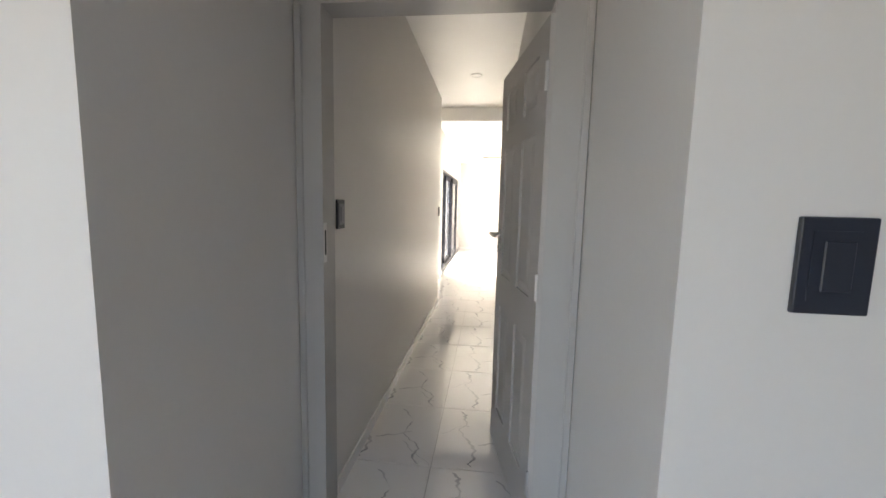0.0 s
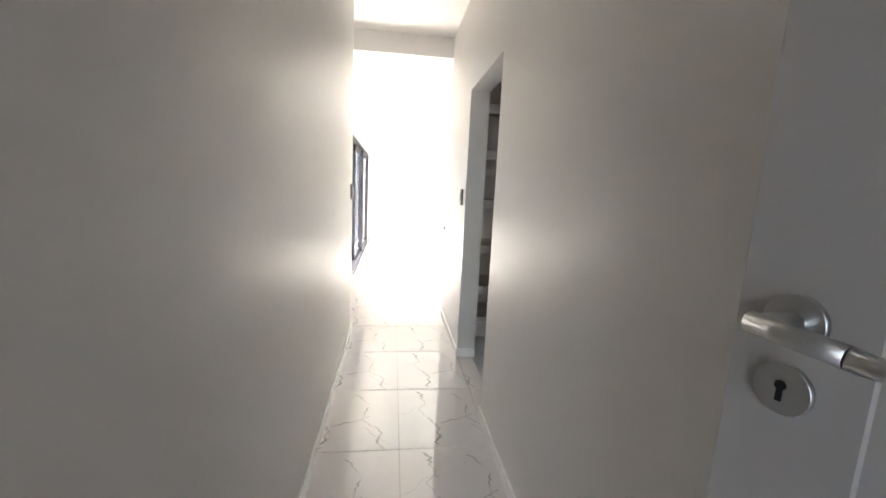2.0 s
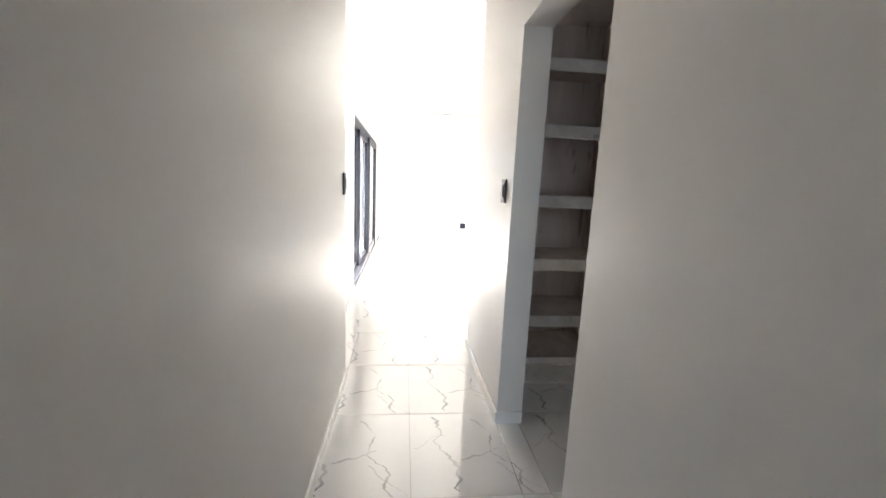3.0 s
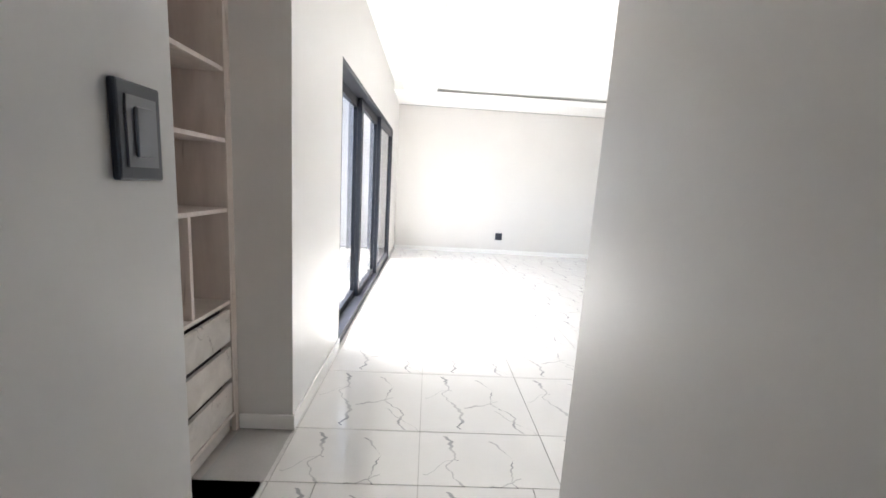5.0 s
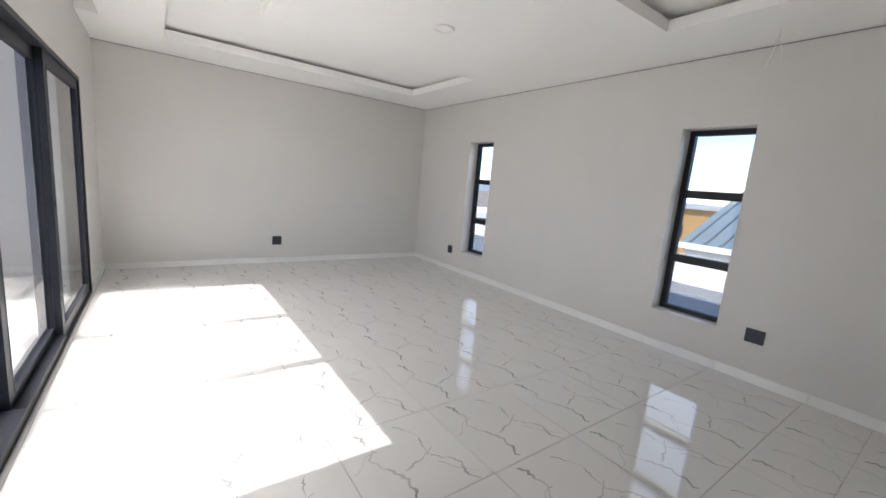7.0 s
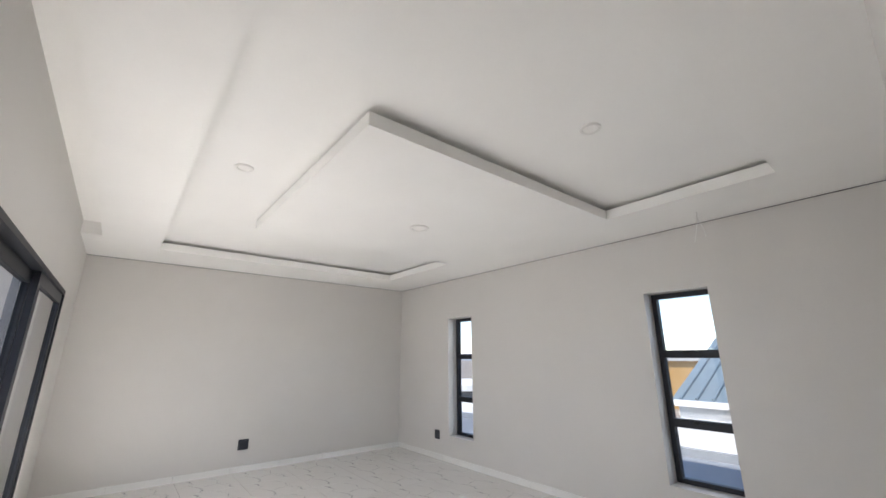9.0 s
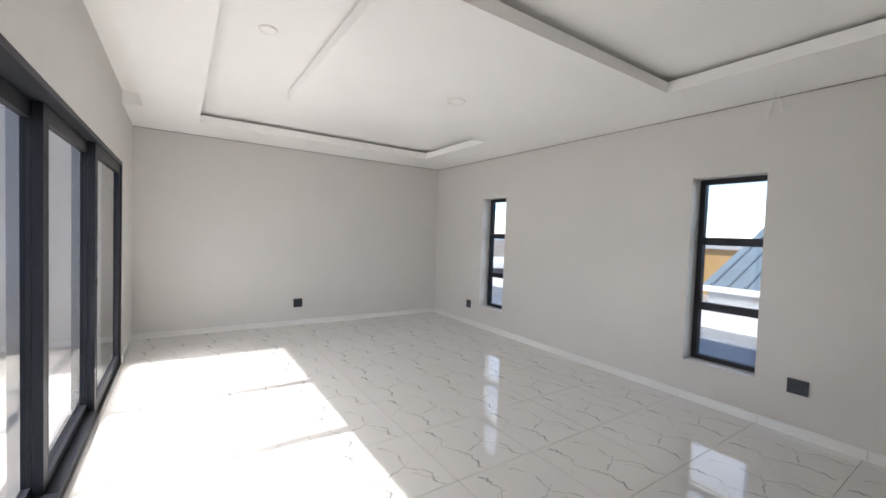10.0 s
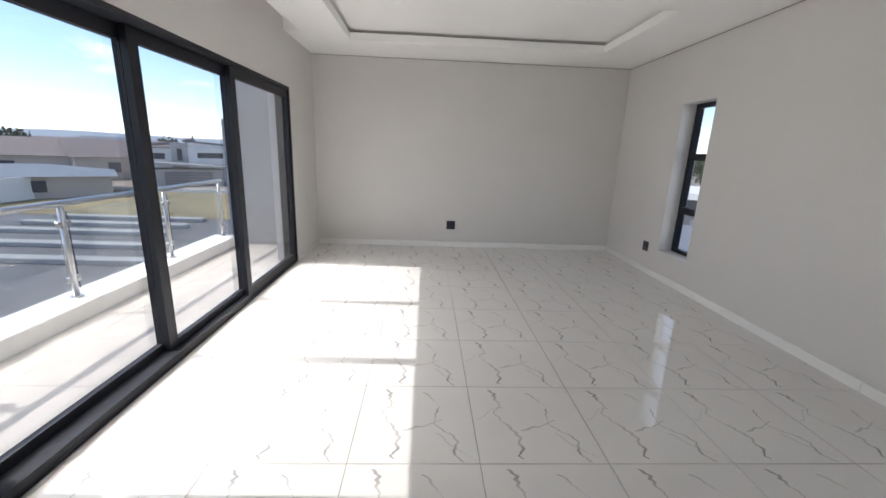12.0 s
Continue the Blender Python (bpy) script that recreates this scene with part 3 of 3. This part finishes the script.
# ---- wardrobes ----
def wardrobe(name, label, bays, depth, height, group, end_panel=0.0, dz=0.0):
    """Open shelving: x along the front, y into the depth, z up. bays: list of (x0, x1, kind)."""
    wd = thing(name, label, "wardrobe", group=group)
    t, pl = 0.018, 0.13 + dz
    x0, x1 = bays[0][0], bays[-1][1]
    part("plinth", boxes((x0, x1, 0.03, 0.048, 0.001, pl)), M_WOODF, wd)
    part("back_panel", boxes((x0, x1, depth - 0.012, depth - 0.002, pl, height)), M_WOOD, wd)
    part("base_board", boxes((x0 + t, x1 - t, 0.002, depth - 0.012, pl, pl + t)), M_WOOD, wd)
    part("top_board", boxes((x0 + t, x1 - t, 0.0, depth - 0.012, height - t, height)), M_WOOD, wd)
    if end_panel:
        part("filler_panel", boxes((x1, x1 + end_panel, 0.0, 0.02, 0.001, height)), M_WOOD, wd)
    for a, b, kind in bays:
        for xs in ((a, a + t), (b - t, b)):
            part("side_panel", soft_box(xs[0] + 0.0005, xs[1] - 0.0005, 0.0, depth - 0.012, pl, height, 0.0015), M_WOOD, wd)
        ia, ib = a + t, b - t
        if kind == "shoe":
            for z in (0.13, 0.415, 0.785, 1.18, 1.595, 1.97):
                sm = bmesh.new()
                v = [sm.verts.new(p) for p in ((ia, 0.03, z), (ib, 0.03, z), (ib, depth - 0.02, z + 0.05), (ia, depth - 0.02, z + 0.05),
                                               (ia, 0.03, z + t), (ib, 0.03, z + t), (ib, depth - 0.02, z + 0.05 + t), (ia, depth - 0.02, z + 0.05 + t))]
                for f in ((3, 2, 1, 0), (4, 5, 6, 7), (0, 1, 5, 4), (1, 2, 6, 5), (2, 3, 7, 6), (3, 0, 4, 7)):
                    sm.faces.new([v[i] for i in f])
                s = part("shelf", sm, M_WOOD, wd, "sloping shoe shelf")
                part("lip", soft_box(ia, ib, 0.012, 0.029, z - 0.012, z + 0.062, 0.0015), M_WOODF, s)
        else:
            for z in (0.675 + dz, 1.085 + dz, 1.375 + dz, 1.655 + dz, 1.94 + dz):
                part("shelf", soft_box(ia, ib, 0.003, depth - 0.013, z, z + t, 0.0015), M_WOOD, wd)
            xm = (ia + ib) / 2 + 0.0
            for za, zb in ((0.675 + t + dz, 1.085 + dz), (1.94 + t + dz, height - t)):
                part("divider", soft_box(xm - t / 2, xm + t / 2, 0.004, depth - 0.014, za, zb, 0.0015), M_WOOD, wd)
            # near-black box: paints the shade in the gaps between drawer fronts
            part("drawer_gap_shade", boxes((ia + 0.001, ib - 0.001, 0.05, depth - 0.02, pl + t + 0.001, 0.66 + dz)), M_SHADOW, wd)
            for k in range(3):
                z0 = pl + t + 0.004 + k * 0.175
                part("drawer_front", soft_box(ia + 0.003, ib - 0.003, 0.004, 0.022, z0, z0 + 0.148, 0.0015), M_WOODF, wd)
    return wd


wr = wardrobe("wardrobe", "pale washed-oak open wardrobe with shoe shelves and drawers",
              [(-0.58, 0.105, "shoe"), (0.105, 0.69, "shelf"), (0.69, 1.27, "shelf"), (1.27, 1.595, "shelf")], 0.48, 2.4, "fitted wardrobes")
wr.location = (0, -2.455, 0)
wl_ = wardrobe("wardrobe", "pale washed-oak open wardrobe in the niche, with drawers",
               [(-2.335, -1.815, "shelf"), (-1.815, -1.24, "shelf")], 0.55, 2.32, "fitted wardrobes", 0.028, -0.04)
wl_.matrix_world = pose(-2.075, 0, 0, 0, 0, 90)


# ---- balcony ----
BX = -3.15
structure("balcony_floor", boxes((BX - 0.1, XL - 0.25, -3.0, 4.1, -0.3, -0.026)), M_GROUT, "cream tiled balcony slab", "balcony")
structure("balcony_kerb", soft_box(BX - 0.12, BX + 0.22, -3.0, 4.1, -0.35, 0.11, 0.008), M_EXTW, "low white plastered balcony kerb", "kerb")
structure("wall_balcony_end", boxes((-2.98, XL - 0.25, 4.1, 4.4, -3.3, 3.15)), M_EXTG, "grey plastered wall ending the balcony")
structure("wall_balcony_start", boxes((-3.3, -2.85, -3.2, -3.0, -3.3, 3.15)), M_EXTG, "grey plastered wall at the balcony start")
structure("eave", boxes((-3.65, -2.07, 4.4, 8.0, 2.6, 2.85)), M_EXTG, "grey plastered overhanging eave", "eave")
bal = thing("balustrade", "glass balustrade with stainless steel posts and handrail", "balustrade", (BX + 0.05, 0, 0.11))
rail = tube(bmesh.new(), (0, -2.95, 0.76), (0, 4.08, 0.76), 0.025, 16)
part("handrail", rail, M_STEEL, bal, smooth=True)
PY = (-2.1, -0.85, 0.4, 1.65, 2.88, 4.02)
for i, y in enumerate(PY):
    p = part("post", tube(bmesh.new(), (0, y, 0.0), (0, y, 0.74), 0.021, 16), M_STEEL, bal, smooth=True)
    part("base_flange", tube(bmesh.new(), (0, y, 0.0), (0, y, 0.012), 0.045, 16), M_STEEL, p)
    for z in (0.15, 0.6):
        for k in (-0.038, 0.038):
            part("clamp", soft_box(-0.02, 0.02, y + k - 0.017, y + k + 0.017, z - 0.025, z + 0.025, 0.004), M_STEEL, p)
    if i:
        g = part("glass_panel", boxes((-0.005, 0.005, PY[i - 1] + 0.045, y - 0.045, 0.06, 0.69)), M_GLASSB, bal, "clear safety glass")
        g.visible_shadow = False
structure("pillar", boxes((-6.26, -5.7, 10.7, 11.4, -3.3, 2.06)), M_EXTG, "dark grey plastered square pillar", "pillar")


# ---- neighbourhood ----
structure("ground", boxes((-1500, 1500, -1500, 1500, -3.6, -3.3)), M_EARTH, "dusty brown ground", "ground")
structure("lawn", boxes((-30, -11, 23.5, 37, -3.3, -3.27)), M_GRASS, "dry yellow-green lawn", "lawn")
structure("yard", boxes((-30, -4, 6, 23.4, -3.3, -3.28)), M_PAVE, "dark grey paved yard", "paving")
for x0, x1, y in ((-22, -10.5, 13.2), (-23, -12.5, 15.6), (-25, -13.2, 18.2), (-22, -13.4, 20.2), (-22, -13.6, 22.2)):
    tagged(link("paving_strip", soft_box(x0, x1, y, y + 0.55, -3.28, -3.05, 0.03), M_CONC), "long pale concrete strip across the yard", "paving strip", "paving strips")


def house(label, cx, cy, w, d, base, h, roof, wall_m, roof_m, rise=1.2, rz=0.0, wins=()):
    """A house; windows on its front, the -y side: (x, z, width, height)."""
    th = thing("house", label, "house", (cx, cy, base))
    part("wall", boxes((-w / 2, w / 2, -d / 2, d / 2, 0, h)), wall_m, th)
    bm = bmesh.new()
    e = 0.45
    if roof == "flat":
        box(bm, -w / 2 - e, w / 2 + e, -d / 2 - e, d / 2 + e, h, h + 0.3)
    else:
        ins = 0.0 if roof == "gable" else d / 2
        lo = [bm.verts.new(p) for p in ((-w / 2 - e, -d / 2 - e, h), (w / 2 + e, -d / 2 - e, h), (w / 2 + e, d / 2 + e, h), (-w / 2 - e, d / 2 + e, h))]
        hi = [bm.verts.new(p) for p in ((-w / 2 - e + ins, 0, h + rise), (w / 2 + e - ins, 0, h + rise))]
        for f in ((lo[0], lo[1], hi[1], hi[0]), (lo[2], lo[3], hi[0], hi[1]), (lo[1], lo[2], hi[1]), (lo[3], lo[0], hi[0]), (lo[3], lo[2], lo[1], lo[0])):
            bm.faces.new(f)
    part("roof", bm, roof_m, th)
    for x, z, ww, wh in wins:
        f = part("window", boxes((x - ww / 2, x + ww / 2, -d / 2 - 0.05, -d / 2 + 0.02, z, z + wh)), M_ALUG, th)
        part("pane", boxes((x - ww / 2 + 0.07, x + ww / 2 - 0.07, -d / 2 - 0.07, -d / 2 - 0.052, z + 0.07, z + wh - 0.07)), M_DGLASS, f)
    th.rotation_euler = (0, 0, radians(rz))
    return th


def sloped_roof(x0, x1, y0, y1, za, zb, t=0.22):
    """A mono-pitch slab from height za at x0 to zb at x1."""
    bm = bmesh.new()
    v = [bm.verts.new(p) for p in ((x0, y0, za), (x1, y0, zb), (x1, y1, zb), (x0, y1, za),
                                   (x0, y0, za + t), (x1, y0, zb + t), (x1, y1, zb + t), (x0, y1, za + t))]
    for f in ((3, 2, 1, 0), (4, 5, 6, 7), (0, 1, 5, 4), (1, 2, 6, 5), (2, 3, 7, 6), (3, 0, 4, 7)):
        bm.faces.new([v[k] for k in f])
    return bm


def modern_house():
    th = thing("house", "modern white two-storey house with grey sloping roofs and garage", "house", (-27.5, 50, -3.3))
    part("wall", boxes((-6.5, 6.5, -3.0, 4, 0, 3.9)), M_EXTW, th)
    part("stair_tower", boxes((-3.6, -2.0, -3.6, -1.0, 0, 4.55)), M_EXTG, th)
    part("upper_block", boxes((-2.0, 5.0, -3.4, -3.0, 2.2, 4.1)), M_EXTW, th)
    part("roof", sloped_roof(-2.4, 7.0, -4.0, 4.4, 4.65, 3.95), M_PAVE, th)
    part("wing_roof", sloped_roof(-7.0, -3.62, -3.8, 4.4, 3.95, 4.35), M_PAVE, th)
    part("cladding", boxes((2.0, 4.4, -3.5, -3.4, 2.3, 3.85)), M_TILER, th)
    part("garage", boxes((-5.4, 1.4, -6.6, -3.62, 0, 1.75)), M_EXTG, th)
    part("garage_roof", sloped_roof(-6.0, 2.6, -7.2, -3.62, 2.35, 1.85), M_CONC, th)
    door = part("garage_door", boxes((-4.2, 0.2, -6.68, -6.6, 0, 1.5)), M_PAVE, th, "dark slatted garage door")
    for k in range(5):
        part("slat", boxes((-4.1, 0.1, -6.71, -6.68, 0.12 + 0.28 * k, 0.18 + 0.28 * k)), M_CONC, door)
    part("chimney", boxes((-2.2, -1.2, -2.6, -1.8, 4.6, 5.0), (-1.5, -1.35, -2.3, -2.1, 5.0, 5.45)), M_PAVE, th)
    part("front_wall", boxes((2.0, 4.6, -6.9, -6.7, 0, 0.7)), M_RED, th)
    for x, y, z, ww, wh in ((-5.2, -3.0, 2.7, 1.9, 0.65), (-2.8, -3.6, 2.6, 0.5, 1.3), (0.2, -3.4, 2.9, 2.6, 0.6), (3.0, -3.0, 0.6, 1.0, 1.1), (4.6, -3.0, 0.6, 1.0, 1.1)):
        f = part("window", boxes((x - ww / 2, x + ww / 2, y - 0.05, y + 0.02, z, z + wh)), M_ALUG, th)
        part("pane", boxes((x - ww / 2 + 0.07, x + ww / 2 - 0.07, y - 0.07, y - 0.052, z + 0.07, z + wh - 0.07)), M_DGLASS, f)
    th.rotation_euler = (0, 0, radians(28))


modern_house()
house("low buff house with a pale metal roof", -35, 31.5, 15, 9, -3.3, 1.7, "hip", M_PINK, M_PALER, 0.75, 38, ((-4, 0.5, 1.2, 0.9), (3, 0.5, 1.2, 0.9)))
house("buff house with a brown tiled gable roof", -50, 47, 15, 9, -3.3, 2.6, "gable", M_PINK, M_TILER, 2.0, 30, ((-4, 0.8, 1.4, 1.2), (2, 0.8, 1.4, 1.2)))
house("buff house with a brown tiled gable roof", -39, 52, 11, 8, -3.3, 2.6, "gable", M_PINK, M_TILER, 2.0, 48, ((-2, 0.8, 1.2, 1.2), (2, 0.8, 1.2, 1.2)))
far = house("white house with red door and pale sloping roof", -12.4, 36.5, 7, 7, -3.3, 4.6, "gable", M_EXTW, M_PALER, 1.2, 18, ((1.8, 3.0, 1.4, 0.8),))
part("door", boxes((-2.4, 0.6, -3.62, -3.5, 2.0, 3.0)), M_RED, far)
part("front_wall", boxes((-4.0, 4.0, -5.2, -4.9, 0, 1.9)), M_EXTG, far)
rnd = random.Random(5)
for i in range(26):
    a = radians(88 + i * 3.1 + rnd.uniform(-1, 1))
    r = rnd.uniform(75, 150)
    house("distant house with a tiled roof", r * math.cos(a), r * math.sin(a), rnd.uniform(10, 16), rnd.uniform(7, 10), -3.3, rnd.uniform(2.4, 3.4),
          rnd.choice(("gable", "hip")), rnd.choice((M_PINK, M_EXTW)), rnd.choice((M_TILER, M_TILER, M_PALER)), rnd.uniform(1.2, 2.0), math.degrees(a) - 90 + rnd.uniform(-25, 25),
          ((-3, 0.8, 1.4, 1.2), (2.5, 0.8, 1.4, 1.2)))
structure("boundary_wall", boxes((-32, -9, 37.2, 37.4, -3.3, -3.0), (-30.2, -30, 8, 37, -3.3, -1.6)), M_EXTW, "low white boundary wall", "garden wall")

# hills, with the distance haze put into their blue colour
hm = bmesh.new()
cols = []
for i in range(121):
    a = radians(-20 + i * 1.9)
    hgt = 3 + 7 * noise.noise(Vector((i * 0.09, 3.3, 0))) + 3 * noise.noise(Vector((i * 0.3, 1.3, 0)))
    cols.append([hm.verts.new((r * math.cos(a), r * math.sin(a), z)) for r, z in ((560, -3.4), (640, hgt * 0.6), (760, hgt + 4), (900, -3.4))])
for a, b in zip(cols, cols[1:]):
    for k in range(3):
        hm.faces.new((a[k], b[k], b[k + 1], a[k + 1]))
structure("backdrop", hm, M_HILL, "low hills on the horizon, tinted blue for haze", "hills")


def tree(cx, cy, h, r, seed):
    rn = random.Random(seed)
    th = thing("tree", "small dull green garden tree", "tree", (cx, cy, -3.3), "garden trees")
    bm = tube(bmesh.new(), (0, 0, 0), (0.1, 0, h * 0.5), 0.16, 8, 0.09)
    for k in range(5):
        a = k * 1.26
        tube(bm, (0.1, 0, h * 0.45), (r * 0.6 * math.cos(a), r * 0.6 * math.sin(a), h * 0.8), 0.06, 6, 0.02)
    part("trunk", bm, M_BARK, th)
    cm = bmesh.new()
    for k in range(500):
        d = Vector((rn.gauss(0, 1), rn.gauss(0, 1), rn.gauss(0, 0.8)))
        d = d.normalized() * (rn.random() ** 0.4) * r * (0.75 + 0.4 * noise.noise(d))
        p = Vector((0, 0, h * 0.72)) + d
        s = rn.uniform(0.12, 0.3)
        q = Euler((rn.uniform(0, 3), rn.uniform(0, 3), rn.uniform(0, 3))).to_matrix()
        cm.faces.new([cm.verts.new(p + q @ Vector(c) * s) for c in ((-1, -0.6, 0), (1, -0.5, 0.1), (0.8, 0.7, 0), (-0.7, 0.6, 0.15))])
    part("crown", cm, M_LEAF, th)


for i, (cx, cy, hh, rr) in enumerate(((-62, 62, 5.5, 2.6), (-42, 66, 5, 2.4), (-75, 50, 5.5, 2.5), (-30, 75, 5.5, 2.8), (38, 52, 5, 2.5), (44, 60, 5, 2.3))):
    tree(cx, cy, hh, rr, i)

# east side: neighbour's blue roof and lower white roofs
nb = thing("house", "neighbour house with blue ribbed metal gable roof and white walls", "house", (12.4, -2.2, -3.3))
part("wall", boxes((-3.9, 3.9, -5.4, 4.4, 0, 3.67)), M_EXTW, nb)
rb = bmesh.new()
lo = [rb.verts.new(p) for p in ((-4.0, -5.5, 3.8), (4.0, -5.5, 3.8), (4.0, 4.5, 3.8), (-4.0, 4.5, 3.8))]
hi = [rb.verts.new(p) for p in ((0, -5.5, 5.45), (0, 4.5, 5.45))]
for f in ((lo[0], lo[1], hi[0]), (lo[1], lo[2], hi[1], hi[0]), (lo[2], lo[3], hi[1]), (lo[3], lo[0], hi[0], hi[1]), (lo[3], lo[2], lo[1], lo[0])):
    rb.faces.new(f)
roof_b = part("roof", rb, M_METR, nb)
for k in range(32):
    yy = -5.3 + k * 0.31
    part("rib", tube(bmesh.new(), (-4.0, yy, 3.83), (0.0, yy, 5.48), 0.035, 6), M_METR, roof_b)
part("gutter", boxes((-4.12, -3.98, -5.5, 4.5, 3.68, 3.8)), M_EXTW, nb)
structure("parapet", boxes((7.9, 8.12, -6, 9.0, -1.35, 0.1)), M_EXTW, "white plastered roof parapet", "parapet")
structure("lower_roof", boxes((XR + 0.25, 7.9, -6, 9.0, -1.35, -0.36), (7.1, 7.25, -6, 9.0, -0.36, -0.22)), M_LROOF, "flat grey lower roof with a low upstand", "roof")
house("ochre plastered building with a flat roof", 42, 22, 26, 10, -3.3, 4.3, "flat", M_OCHRE, M_CONC, rz=-62, wins=((-8, 1.5, 1.6, 1.2), (-2, 1.5, 1.6, 1.2), (4, 1.5, 1.6, 1.2)))
house("dark grey house with white parapet", 17, 17, 8, 6, -3.3, 2.9, "flat", M_PAVE, M_EXTW, rz=-40, wins=((-1.5, 0.5, 1.2, 1.6), (1.5, 0.5, 1.2, 1.6)))


# ---- floor tiles ----
def tile_mesh(x0, x1, y0, y1):
    key = "tile %.3f %.3f %.3f %.3f" % (x0, x1, y0, y1)
    me = bpy.data.meshes.get(key)
    if me is None:
        me = bpy.data.meshes.new(key)
        bm = boxes((x0, x1, y0, y1, -0.01, 0.0))
        bm.to_mesh(me)
        bm.free()
        me.materials.append(M_MARB)
    return me


def lay(x_joints, y_joints, cx0, cx1, cy0, cy1):
    """Tiles between the joints, cut to the room; each keeps the print of a full tile."""
    for xa, xb in zip(x_joints, x_joints[1:]):
        for ya, yb in zip(y_joints, y_joints[1:]):
            a, b, c, d = max(xa, cx0), min(xb, cx1), max(ya, cy0), min(yb, cy1)
            if b - a < 0.01 or d - c < 0.01:
                continue
            ox, oy = (xa + xb) / 2, (ya + yb) / 2
            g = 0.0018
            ob = new("tile", tile_mesh(round(a - ox + g, 3), round(b - ox - g, 3), round(c - oy + g, 3), round(d - oy - g, 3)))
            ob.location = (ox, oy, 0)
            ob.parent = floor


XJ = [-4.2 + 0.6 * i for i in range(13)]
lay([x for x in XJ if x > -2.5], [-1.8 + 0.6 * i for i in range(12)], XL, XR, -1.553, YF)
YJ = [-1.553 - 0.6 * i for i in range(13)][::-1]
lay(XJ, YJ, CL, CR, -6.16, -1.553)
lay(XJ, YJ, -2.7, CL, N0, -1.553)
lay(XJ, YJ, -2.7, XL, -1.553 - 0.6, -1.553 + 0.35)
lay(XJ, YJ, CR, XR, YB, -1.553)
lay(XJ, YJ, CR, 1.6, -4.6, YB - 0.6)
lay(XJ, YJ, JL, JR, -8.75, -6.16)
bt = bpy.data.meshes.new("balcony tile")
bm = boxes((-0.2985, 0.2985, -0.2985, 0.2985, -0.01, 0.0))
bm.to_mesh(bt)
bm.free()
bt.materials.append(M_BTILE)
bfl = bpy.data.objects["balcony_floor"]
for i in range(2):
    for j in range(12):
        ob = new("tile", bt)
        ob.location = (-2.37 - 0.6 * i, -2.7 + 0.6 * j, -0.02)
        ob.parent = bfl
